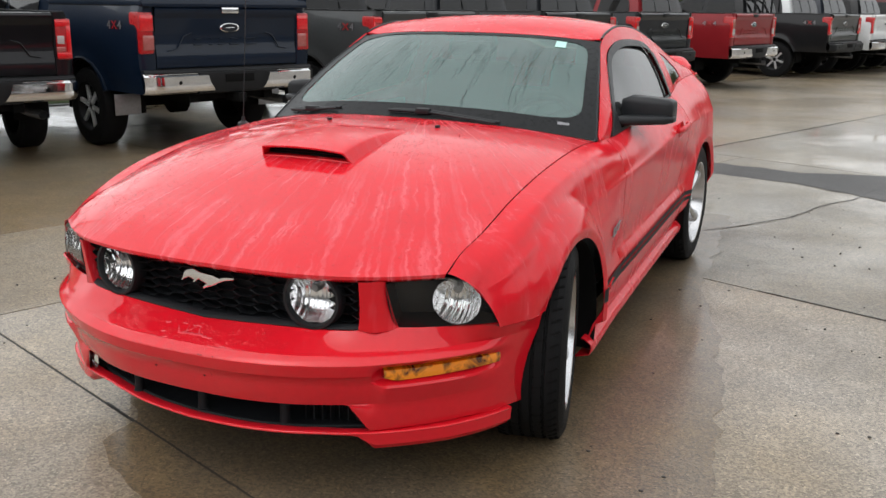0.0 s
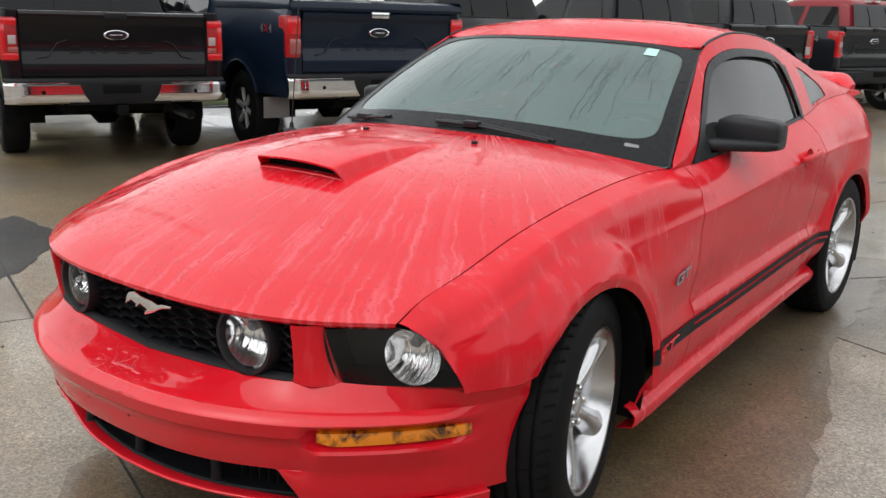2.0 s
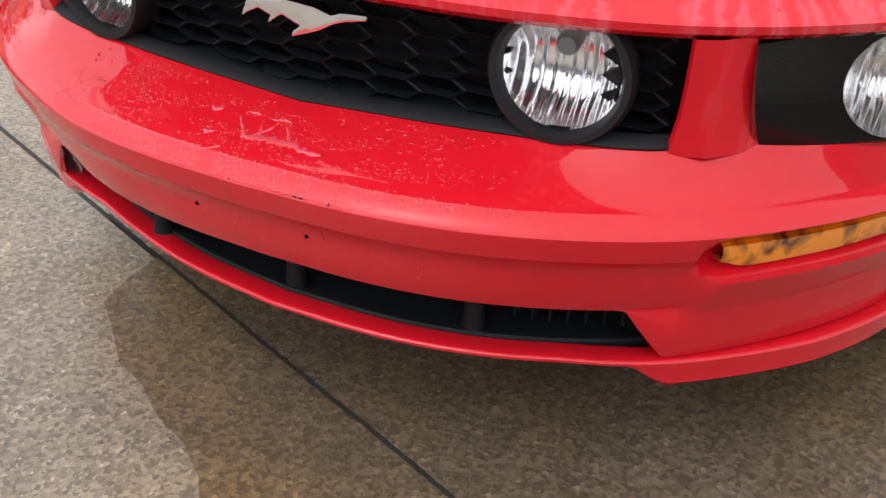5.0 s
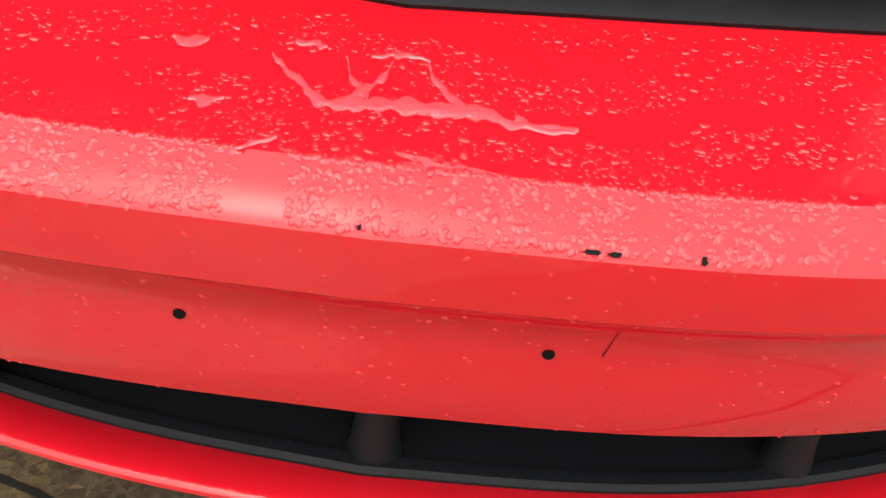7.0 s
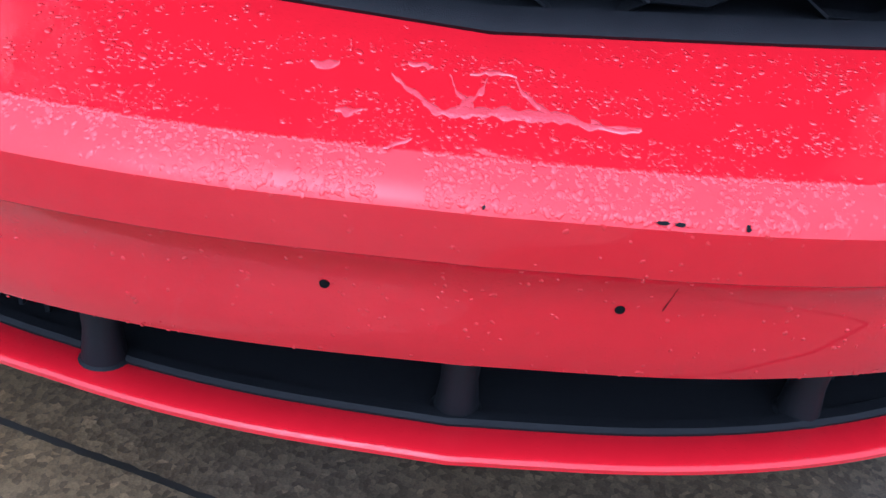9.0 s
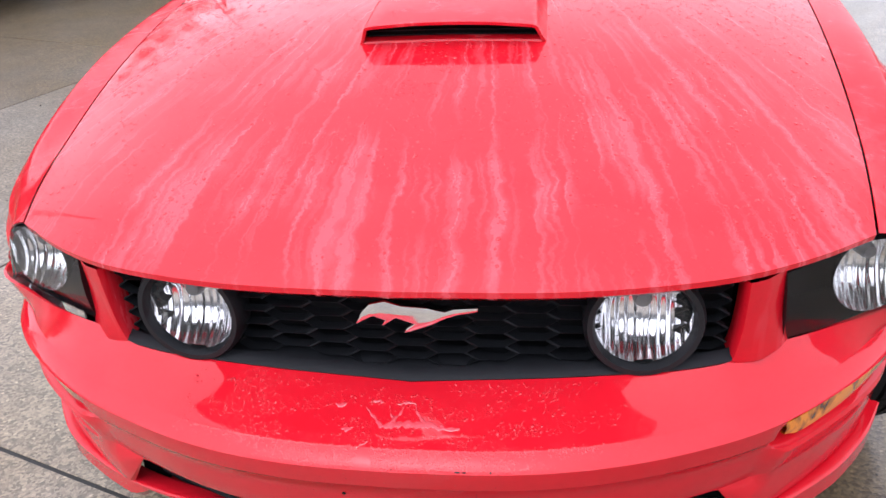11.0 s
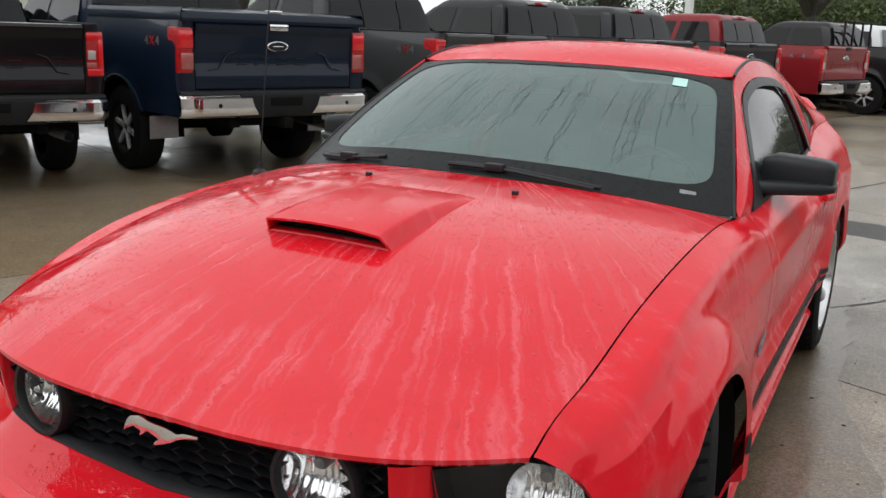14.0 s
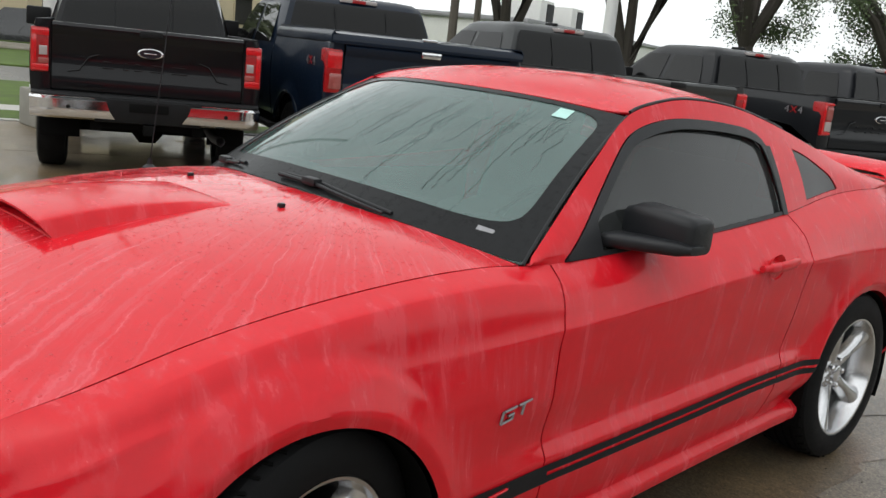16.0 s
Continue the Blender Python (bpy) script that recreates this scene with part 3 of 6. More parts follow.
# front indicators
for side in (1, -1):
    rows = []
    for t in lin(.632, .918, 26):
        g = (t - .632) / .286
        h0, h1 = .411 + .006 * g, .4515 + .001 * g
        if t < .66:
            h0 += .012 * (1 - (t - .632) / .028)
        rows.append([rim(t, .044, h0), rim(t, .022, h0 + .003), rim(t, .018, (h0 + h1) / 2), rim(t, .020, h1 - .003), rim(t, .044, h1)])
        if side < 0:
            rows[-1] = [(x + broad(t), y, z) for x, y, z in rows[-1]]
    lamp = part("front_indicator", flip(sheet(rows, out=(.3, -1, 0)), side), M_AMBER, coupe, "amber indicator lens", solid=0.002)

# grille opening: dark tub, honeycomb, lower frame, lamps and badge
tub = []
for x in lin(-.512, .512, 31):
    t = abs(x)
    b = BACK(min(t / .93, .55))
    top = LIP(min(1, t / .72))
    tub.append([(x, b[1] - .004, b[2] - .012 if t < .5 else .55), (x, b[1] + .03, b[2] + .004), (x, b[1] + .10, .56), (x, b[1] + .10, .70), (x, top + .03, .696)])
grille = part("grille", sheet(tub, out=(0, -1, 0)), M_GRILLE, coupe, "black honeycomb grille")


def grille_y(x, z):
    return .198 + .045 * (abs(x) / .5) ** 2 - (z - .53) * .22


frame_rows = []
for x in lin(-.508, .508, 41):
    b = BACK(min(abs(x) / .93, .55))
    frame_rows.append([(x, b[1] + .002, b[2] - .006), (x, b[1] - .004, b[2] + .002), (x, b[1] + .004, b[2] + .010), (x, b[1] + .016, b[2] + .014)])
part("grille_frame", sheet(frame_rows, out=(0, -1, .5)), M_GRILLE, grille, solid=0.003)
cw, ch = .086, .0285      # honeycomb: columns of flat hexagons, every second one half a cell higher
hexa = [(-.5, 0), (-.25, .5), (.25, .5), (.5, 0), (.25, -.5), (-.25, -.5)]
for i in range(-7, 8):
    for j in range(8):
        cx, cz = i * cw * .75, .535 + (j + (.5 if i % 2 else 0)) * ch
        if abs(cx) > .48 or math.hypot(abs(cx) - .364, cz - .632) < .085:
            continue
        if cz > .705 or cz < BACK(min(abs(cx) / .93, .55))[2] + .012:
            continue
        outer = [(cx + a * cw, grille_y(cx + a * cw, cz + b * ch), cz + b * ch) for a, b in hexa]
        inner = [(cx + a * cw * .94, grille_y(cx, cz) + .001, cz + b * ch * .87) for a, b in hexa]
        back = [(cx + a * cw * .90, grille_y(cx, cz) + .022, cz + b * ch * .80) for a, b in hexa]
        part("grille_cell", sheet([outer, inner, back], closed=True), M_GRILLE, grille)
M_RIBS = material("ribbed_reflector", (0.97, 0.97, 0.98), 0.16, 1.0)
_n, _l = M_RIBS.node_tree.nodes, M_RIBS.node_tree.links
_t, _w, _b = _n.new("ShaderNodeTexCoord"), _n.new("ShaderNodeTexWave"), _n.new("ShaderNodeBump")
_w.bands_direction = 'X'
_w.inputs["Scale"].default_value, _w.inputs["Distortion"].default_value = 22, 1.2
_b.inputs["Strength"].default_value, _b.inputs["Distance"].default_value = 0.55, 0.004
_l.new(_t.outputs["Object"], _w.inputs["Vector"])
_l.new(_w.outputs["Fac"], _b.inputs["Height"])
_l.new(_b.outputs[0], _n["Principled BSDF"].inputs["Normal"])


def round_lamp(name, at, r, turn, parent, ring):
    """A round lamp that faces -y: ring, ribbed bowl, bulb cap and clear lens."""
    m = pose(*at, 0, 0, turn) @ pose(0, 0, 0, 0, 0, -90)
    body = part(name, lathe([(.004, r * 1.02), (-.01, r * .96), (-.045, r * .62), (-.058, r * .22), (-.058, 0)], 40, m), M_RIBS, parent, "bright ribbed lamp bowl")
    if ring:
        part("ring", lathe([(-.03, r * 1.22), (.004, r * 1.24), (.016, r * 1.17), (.016, r * 1.06), (.006, r * 1.0), (-.02, r * .98)], 48, m), M_BLACK, body, "thick black lamp ring")
    part("bulb_cap", lathe([(-.05, r * .2), (-.02, r * .2), (-.012, r * .15), (-.012, 0)], 20, m @ pose(0, 0, .03)), M_STEEL, body)
    lens = part("lens", lathe([(.004, r * 1.02), (.012, r * .8), (.018, r * .4), (.02, 0)], 40, m), M_CLEAR, body)
    lens.visible_shadow = False
    return body


for side in (1, -1):
    round_lamp("fog_lamp", (side * .364, .192, .632), .075, side * 6, coupe, True)

# headlamps
HT = curve((0, .575, .240, .692), (.5, .70, .322, .706), (.7, .757, .356, .698), (.86, .808, .392, .650), (1, .846, .436, .555))
HB = curve((0, .589, .279, .552), (.5, .716, .352, .551), (1, .845, .437, .551))
for side in (1, -1):
    rows, deep = [], []
    for u in lin(0, 1, 26):
        a, b = HT(u), HB(u)
        rows.append([(a[0] * (1 - g) + b[0] * g, a[1] * (1 - g) + b[1] * g - .012 * math.sin(math.pi * g), a[2] * (1 - g) + b[2] * g) for g in lin(0, 1, 12)])
        deep.append([(a[0] * (1 - g) + b[0] * g - (.02 if 0 < g < 1 else 0), a[1] * (1 - g) + b[1] * g + (.085 if 0 < g < 1 else 0.004), a[2] * (1 - g) + b[2] * g) for g in lin(0, 1, 8)])
    deep = [[rows[0][round(11 * g / 7)] for g in range(8)]] + deep + [[rows[-1][round(11 * g / 7)] for g in range(8)]]
    head = part("headlamp", flip(sheet(deep, out=(0, -1, 0)), side), M_BLACK, coupe, "smoked headlamp with a bright round bowl")
    round_lamp("lamp_bowl", (side * .738, .374, .630), .069, side * 18, head, False)
    lens = part("lens", flip(sheet(rows, out=(.2, -1, 0)), side), M_SMOKE, head)
    lens.visible_shadow = False
    # red post between grille and headlamp
    rows = []
    for g in lin(0, 1, 8):
        zt, zb = .702, .546
        z = zt * (1 - g) + zb * g
        f = .012 * g ** 4
        a, b = (.510 - .004 * g - f, .192 + .022 * g), (.574 + .014 * g + f, .236 + .042 * g)
        rows.append([(a[0] - .002, a[1] + .05, z), (a[0], a[1] + .008, z), (a[0] + .006, a[1], z), ((a[0] + b[0]) / 2, (a[1] + b[1]) / 2 - .008 - .01 * g ** 3, z), (b[0] - .006, b[1] - .002, z), (b[0], b[1] + .006, z), (b[0] - .03, b[1] + .05, z)])
    part("lamp_post_panel", flip(sheet(rows, out=(0, -1, 0)), side), M_RED, coupe)

# chrome badge on the grille: a plain swept shape
outline = [(-.095, -.022), (-.082, .006), (-.07, .020), (-.045, .026), (-.02, .016), (.02, .012), (.045, .004), (.06, .010), (.098, .012), (.096, .004), (.066, -.002), (.045, -.010), (.025, -.022), (.006, -.030), (-.02, -.040), (-.016, -.030), (-.004, -.020), (-.03, -.008), (-.055, -.026), (-.048, -.012), (-.065, -.004), (-.084, -.014)]
part("badge", slab([(x, z * .95) for x, z in outline], .010, pose(.018, .150, .658, 8, 0, 3), .0025), M_CHROME, coupe, "chrome badge")

# windscreen
WB = curve((-1, -.772, 1.652, .936), (-.5, -.395, 1.505, .990), (0, 0, 1.468, 1.004), (.5, .395, 1.505, .990), (1, .772, 1.652, .936))
WT = curve((-1, -.606, 2.232, 1.303), (-.5, -.315, 2.14, 1.328), (0, 0, 2.105, 1.334), (.5, .315, 2.14, 1.328), (1, .606, 2.232, 1.303))


def screen(u, v, lift=0.0):
    a, b = WB(u), WT(u)
    p = [a[i] * (1 - v) + b[i] * v for i in range(3)]
    bulge = .022 * math.sin(math.pi * v)
    return (p[0], p[1] - .5 * (bulge + lift), p[2] + .85 * (bulge + lift))


glass = part("windscreen", sheet([[screen(u, v) for u in lin(-1, 1, 41)] for v in lin(0, 1, 17)], out=(0, -1, 1)), M_GLASS, coupe, "grey-green windscreen with rain streaks")
glass.visible_shadow = False


def band(inner, outer, n=192, lift=.003):
    rows = []
    for g in lin(0, 1, 6):
        row = []
        for i in range(n + 1):
            a = 2 * math.pi * i / n
            c, s = math.cos(a), math.sin(a)
            uv = []
            for (cu, cv, ru, rv), e in ((inner, 9), (outer, 60)):
                k = (abs(c) ** e + abs(s) ** e) ** (-1 / e)
                uv.append((cu + ru * c * k, cv + rv * s * k))
            row.append(screen(uv[0][0] * (1 - g) + uv[1][0] * g, uv[0][1] * (1 - g) + uv[1][1] * g, lift))
        rows.append(row)
    return sheet(rows, out=(0, -1, 1))


part("screen_border", band((0, .545, .922, .420), (0, .5, .998, .498)), M_FRIT, glass, "black ceramic border")
part("sticker", sheet([[screen(u, v, .003) for u in (.685, .76)] for v in (.865, .945)], out=(0, -1, 1)), M_STICKER, glass, "pale green inspection sticker")
part("maker_plate", sheet([[screen(u, v, .003) for u in (.80, .86)] for v in (.085, .108)], out=(0, -1, 1)), M_STEEL, glass)

# thin winding runs of rain down the glass
random.seed(8)
for k in range(52):
    u, v = random.uniform(-.86, .88), random.uniform(.78, .95)
    end = v - random.choice((random.uniform(.15, .35), random.uniform(.3, .75)))
    lean, wide, run = random.uniform(-.10, .02), random.uniform(.0018, .0034), []
    for i in range(34):
        g = i / 33
        q = v + (end - v) * g
        c = u + lean * g * (v - end) + .020 * noise.noise((k * 3.1, q * 14, 1)) + .008 * noise.noise((k * 5.3, q * 46, 6))
        ww = wide * (.35 + .65 * min(1, g * 6)) * (1 + .5 * noise.noise((k, q * 30, 3))) * (1.25 if g > .94 else 1)
        half_w = ww / max(.1, .77 + (.61 - .77) * q) / 2
        run.append([screen(c - half_w, q, .0012), screen(c + half_w, q, .0012)])
    streak = part("rain_run", sheet(run, out=(0, -1, 1)), M_RUN, glass)
    streak.visible_shadow = False

# roof and pillars
RAIL = curve((1.66, .775, .938), (1.80, .738, 1.042), (2.0, .678, 1.176), (2.232, .614, 1.312), (2.36, .606, 1.345), (2.56, .602, 1.366), (2.83, .606, 1.352), (3.1, .622, 1.302), (3.3, .640, 1.250), (3.6, .668, 1.168), (3.9, .70, 1.105), (4.15, .72, 1.075))
ROOF = curve((2.105, 1.338), (2.25, 1.378), (2.45, 1.408), (2.75, 1.412), (3.0, 1.392), (3.2, 1.360))
rows = []
for v in lin(0, 1, 24):
    r = []
    for u in lin(-1, 1, 31):
        yf = WT(u)[1] + .006
        y = yf + (3.20 + .06 * u * u - yf) * v
        x, z = RAIL(y)
        x -= .010
        w = abs(u) ** 2.2
        e = WT(u)[2] + .004 if v == 0 else 0
        zz = (ROOF(2.105 + (3.2 - 2.105) * v)) * (1 - w) + (z + .002) * w
        r.append((u * x, y, max(zz, e) if v == 0 else zz))
    rows.append(r)
part("roof", sheet(rows, out=(0, 0, 1)), M_RED, coupe, "red roof with rain beads", 40, 0.006)
REAR = curve((0, 3.22, 1.352), (.35, 3.5, 1.225), (.7, 3.78, 1.135), (1, 4.02, 1.072))
rows = [[(u * (.60 + .09 * v), REAR(v)[0] + .05 * u * u, REAR(v)[1] - .05 * u * u * (1 - .6 * v)) for u in lin(-1, 1, 21)] for v in lin(0, 1, 12)]
part("rear_window", sheet(rows, out=(0, 0, 1)), M_TINT, coupe)
rows = [[(u * (.71 - .14 * v * v), 4.04 + .62 * v, 1.075 - .01 * v - .02 * u * u) for u in lin(-1, 1, 21)] for v in lin(0, 1, 10)]
part("boot_lid", sheet(rows, out=(0, 0, 1)), M_RED, coupe, solid=0.006)
rows = [[(u * x, 4.70 - .06 * u * u + (.03 if z < .5 else 0), z) for u in lin(-1, 1, 21)] for x, z in ((.53, 1.06), (.57, .98), (.61, .85), (.63, .65), (.64, .5), (.63, .34), (.58, .30))]
part("rear_panel", sheet(rows, out=(0, 1, 0)), M_RED, coupe, solid=0.006)

DTOP = curve((1.79, .945), (1.90, 1.035), (2.064, 1.165), (2.188, 1.250), (2.30, 1.288), (2.509, 1.310), (2.75, 1.300), (2.90, 1.275), (2.955, 1.235), (2.975, 1.15), (2.982, 1.02))
QT = curve((3.165, 1.225), (3.25, 1.205), (3.35, 1.165), (3.44, 1.11), (3.455, 1.085))
QB = curve((3.165, 1.052), (3.455, 1.082))


def cabin_x(y, z):
    bx, bz = BELT(y)
    rx, rz = RAIL(y)
    bx -= tuck(y)
    rx = min(rx, bx - .012) if y > 3.2 else rx
    g = max(0, min(1, (z - bz) / max(.01, rz - bz)))
    return bx * (1 - g) + rx * g + .012 * math.sin(math.pi * g)


def cabin(ys, top, bottom, out=0.0, n=10):
    return sheet([[(cabin_x(y, z) + out, y, z) for z in lin(top(y), bottom(y), n)] for y in ys], out=(1, 0, .2))


rail_z, belt_z = (lambda y: RAIL(y)[1]), (lambda y: BELT(y)[1] + .002)
for side in (1, -1):
    part("pillar", flip(cabin(lin(1.665, 1.79, 8), rail_z, lambda y: max(BELT(y)[1] - .004, .93)), side), M_RED, coupe, solid=0.006)
    part("roof_rail", flip(cabin(lin(1.79, 2.90, 50) + lin(2.91, 2.982, 16), rail_z, DTOP), side), M_RED, coupe, solid=0.006)
    part("pillar", flip(cabin(lin(2.982, 3.165, 12), rail_z, belt_z), side), M_RED, coupe, solid=0.006)
    part("pillar", flip(cabin(lin(3.165, 3.455, 24), rail_z, QT), side), M_RED, coupe, solid=0.006)
    part("pillar", flip(cabin(lin(3.165, 3.455, 24), QB, belt_z), side), M_RED, coupe, solid=0.006)
    part("pillar", flip(cabin(lin(3.455, 4.16, 30), rail_z, belt_z), side), M_RED, coupe, solid=0.006)
    pane = part("side_window", flip(cabin(lin(1.79, 2.90, 40) + lin(2.91, 2.982, 12), DTOP, belt_z, -.012), side), M_SIDE, coupe, "dark tinted side window")
    pane.visible_shadow = False
    part("quarter_window", flip(cabin(lin(3.165, 3.455, 20), QT, QB, -.004), side), M_TINT, coupe, "dark tinted quarter window")
    # window surround and smoked wind deflector
    part("window_seal", flip(cabin(lin(1.80, 2.90, 60) + lin(2.905, 2.981, 18), DTOP, lambda y: max(min(DTOP(y) - .030, DTOP(min(y + .034, 2.982)) if y > 2.84 else 9), belt_z(y)), .006, 5), side), M_BLACK, coupe, "dark window surround", solid=0.004)
    part("window_seal", flip(sheet([[(cabin_x(2.975, z) + .007, y, z) for z in lin(1.235, 1.014, 10)] for y in (2.948, 2.981)], out=(1, 0, 0)), side), M_BLACK, coupe, solid=0.004)
    part("belt_seal", flip(cabin(lin(1.80, 2.98, 40), lambda y: belt_z(y) + .012, belt_z, .004, 3), side), M_BLACK, coupe, solid=0.004)
    part("mirror_triangle", flip(cabin(lin(1.792, 1.94, 8), lambda y: DTOP(y) - .004, belt_z, .004, 5), side), M_BLACK, coupe, solid=0.006)
    # dark joint beside the roof skin
    part("roof_joint", flip(tube([(RAIL(y)[0] - .006, y, RAIL(y)[1] + .003) for y in lin(2.24, 3.16, 30)], .0055), side), M_BLACK, coupe)
    part("screen_joint", flip(tube([screen(.999, v, .002) for v in lin(0.0, 1, 16)], .005), side), M_BLACK, coupe)
    # door mirror
    rows = []
    for g, yc, zc, ry, rz in ((0, 2.105, 1.005, .01, .02), (.03, 2.108, 1.015, .045, .045), (.2, 2.115, 1.018, .062, .060), (.6, 2.118, 1.020, .062, .058), (.9, 2.120, 1.022, .058, .053), (.985, 2.122, 1.022, .052, .047), (1, 2.122, 1.022, .044, .039), (1.001, 2.122, 1.022, .001, .001)):
        x = .755 + g * .228
        rows.append([(x, yc + ry * np.sign(math.cos(a)) * abs(math.cos(a)) ** .45, zc + rz * np.sign(math.sin(a)) * abs(math.sin(a)) ** .45 + .012 * (1 - g)) for a in lin(0, 2 * math.pi, 29)[:-1]])
    mir = part("door_mirror", flip(sheet(rows, closed=True, out=(1, 0, 0)), side), M_BLACK, coupe, "black door mirror", 50)
    rows = []
    for g in lin(0, 1, 8):
        x = .745 + g * .245
        h = .030 - .004 * g
        rows.append([(x, 2.095 - .105 * (1 - g) + .05 * np.sign(math.cos(a)) * abs(math.cos(a)) ** .6 * (1 if 0 < g < 1 else .7),   .984 + .008 * g + h * .75 * np.sign(math.sin(a)) * abs(math.sin(a)) ** .6 * (1 if 0 < g < 1 else .6)) for a in lin(0, 2 * math.pi, 25)[:-1]])
    rows = [[tuple(np.mean(rows[0], axis=0))] * 24] + rows + [[tuple(np.mean(rows[-1], axis=0) + np.array((.004, 0, 0)))] * 24]
    part("mirror_foot", flip(sheet(rows, closed=True, out=(1, 0, 0)), side), M_BLACK, mir)
    # door handle with its cup
    zc = .872
    cup = part("handle_cup", lathe([(0.004, .052), (-.002, .046), (-.016, .03), (-.018, 0)], 32, pose(side * (side_x(2.74, zc) + .001), 2.745, zc, 0, 0, 0 if side > 0 else 180) @ Matrix.Diagonal((1, 1, .8, 1))), M_RED, coupe)
    xs = side_x(2.74, zc)
    part("door_handle", flip(sheet([[(xs + .022 * math.sin(math.pi * g) ** .5 + .008 + .010 * math.cos(a), 2.635 + .235 * g, zc + .004 + .012 * g + (.017 if .1 < g < .9 else .012 if 0 < g < 1 else .0005) * math.sin(a)) for a in lin(0, 2 * math.pi, 13)[:-1]] for g in (0, .004, .04, .1, .2, .35, .5, .65, .8, .9, .96, .996, 1)], closed=True, out=(1, 0, 0)), side), M_RED, coupe, "red door handle")
    # fender script in chrome strokes
    def fender_bar(y0, z0, y1, z1, w=.006):
        pts = [(side_x(y0 * (1 - g) + y1 * g, z0) + .006, y0 * (1 - g) + y1 * g, z0 * (1 - g) + z1 * g) for g in (0, .5, 1)]
        return flip(tube(pts, w, 6), side)
    y0, z0 = 1.485, .597
    strokes = [(.0, .0, .008, .030), (.008, .030, .052, .036), (0, 0, .040, .006), (.040, .006, .044, .020), (.044, .020, .022, .017), (.060, .036, .110, .042), (.082, .039, .074, .010)]
    if side > 0:
        part("fender_letters", join(*[fender_bar(y0 + a, z0 + b, y0 + c, z0 + d, .0034) for a, b, c, d in strokes]), M_STEEL, coupe, "chrome GT letters")
        part("stripe_letters", join(*[fender_bar(1.37 + a * 1.6, .374 + b * .95, 1.37 + c * 1.6, .374 + d * .95, .0040) for a, b, c, d in strokes]), M_RED, coupe, "red GT letters in the stripe")

# rear wing
rows = []
for u in lin(-1, 1, 41):
    a = abs(u)
    zc = 1.128 - .010 * a - (max(0, a - .84) / .16) ** 2 * .055
    yc = 4.48 - .05 * a * a - max(0, a - .9) * .5
    rows.append([(u * .615, yc + .085 * math.cos(q), zc + .016 * math.sin(q) + .02 * math.cos(q)) for q in lin(0, 2 * math.pi, 17)[:-1]])
part("rear_wing", sheet(rows, closed=True, out=(0, 0, 1)), M_RED, coupe, "red rear wing")
for side in (1, -1):
    part("wing_foot", block(side * .57 - .02, side * .57 + .02, 4.42, 4.54, 1.03, 1.09, .01), M_RED, coupe)

# cowl, wipers, washer jets, aerial
rows = [[(u * .765, 1.462 + .19 * u * u + .10 * v, 1.0 - .07 * u * u - .03 - .02 * v) for u in lin(-1, 1, 25)] for v in (0, .5, 1)]
part("cowl", sheet(rows, out=(0, 0, 1)), M_BLACK, coupe)
for x in (-.243, .243):
    part("washer_jet", block(-.008, .008, -.006, .011, -.004, .009, .003, pose(x, 1.278, on_bonnet(x, 1.278) + .002)), M_BLACK, coupe)
for pts, nm in ((((-.10, .036), (.0, .036), (.14, .036), (.30, .018), (.50, .0)), "a"), (((-.86, .05), (-.70, .03), (-.60, .03), (-.45, .035)), "b")):
    w = part("wiper", tube([screen(u, v, .014) for u, v in pts], lambda g: .0072 - .0025 * g), M_BLACK, coupe, "black wiper arm")
    part("wiper_blade", tube([screen(u + .02, v + .022, .007) for u, v in pts], .0058), M_BLACK, w)
    mid = pts[len(pts) // 2]
    part("wiper_pivot", block(-.032, .032, -.016, .016, 0, .024, .007, Matrix.Translation(screen(mid[0] - .04, mid[1] - .0, .004))), M_BLACK, w)
aer = part("aerial_base", lathe([(0, .026), (.010, .024), (.02, .010), (.04, .007)], 20, pose(-.772, 1.41, .928, 0, -90, 0)), M_BLACK, coupe)
part("aerial", tube([(-.772, 1.41, .95), (-.772, 1.44, 1.25), (-.772, 1.475, 1.62)], .0022, 6), M_BLACK, aer, "thin black aerial")

# inner body: keeps the joints and the cabin dark
rows = []
for y in (.36, .6, 1.0, 1.5, 1.7):
    rows.append([(-.50 if y < 1.4 else -.70, y, .45), (-.50 if y < 1.4 else -.72, y, SEAM(min(y, 1.66))[1] - .03), (.50 if y < 1.4 else .72, y, SEAM(min(y, 1.66))[1] - .03), (.50 if y < 1.4 else .70, y, .45)])
part("engine_bay", sheet(rows), M_DARK, coupe)
for s in (1, -1):
    part("seam_backing", flip(tube([(SEAM(y)[0] + .002, y, SEAM(y)[1] - .016) for y in lin(.38, 1.66, 30)], .010), s), M_DARK, coupe)
part("underbody", block(-.56, .56, .25, 4.60, .19, .30, .02), M_DARK, coupe)
part("underbody", block(-.78, .78, 1.36, 3.24, .24, .31, .02), M_DARK, coupe)
part("cabin_floor", block(-.78, .78, 1.5, 4.1, .32, .36), M_GREY, coupe)
part("firewall", block(-.74, .74, 1.60, 1.64, .34, .90), M_GREY, coupe)
for s in (1, -1):
    part("door_lining", block(s * .7725 - .0125, s * .7725 + .0125, 1.76, 2.96, .36, .93), M_GREY, coupe)
rows = [[(u * .74, 1.56 + .10 * u * u + q, z) for u in lin(-1, 1, 15)] for q, z in ((0, .955), (.18, .985), (.36, .975), (.42, .93), (.42, .70))]
part("dashboard", sheet(rows, out=(0, 0, 1)), M_GREY, coupe, "grey dashboard")
wheel_m = pose(.36, 2.16, .87, 66, 0, 0)
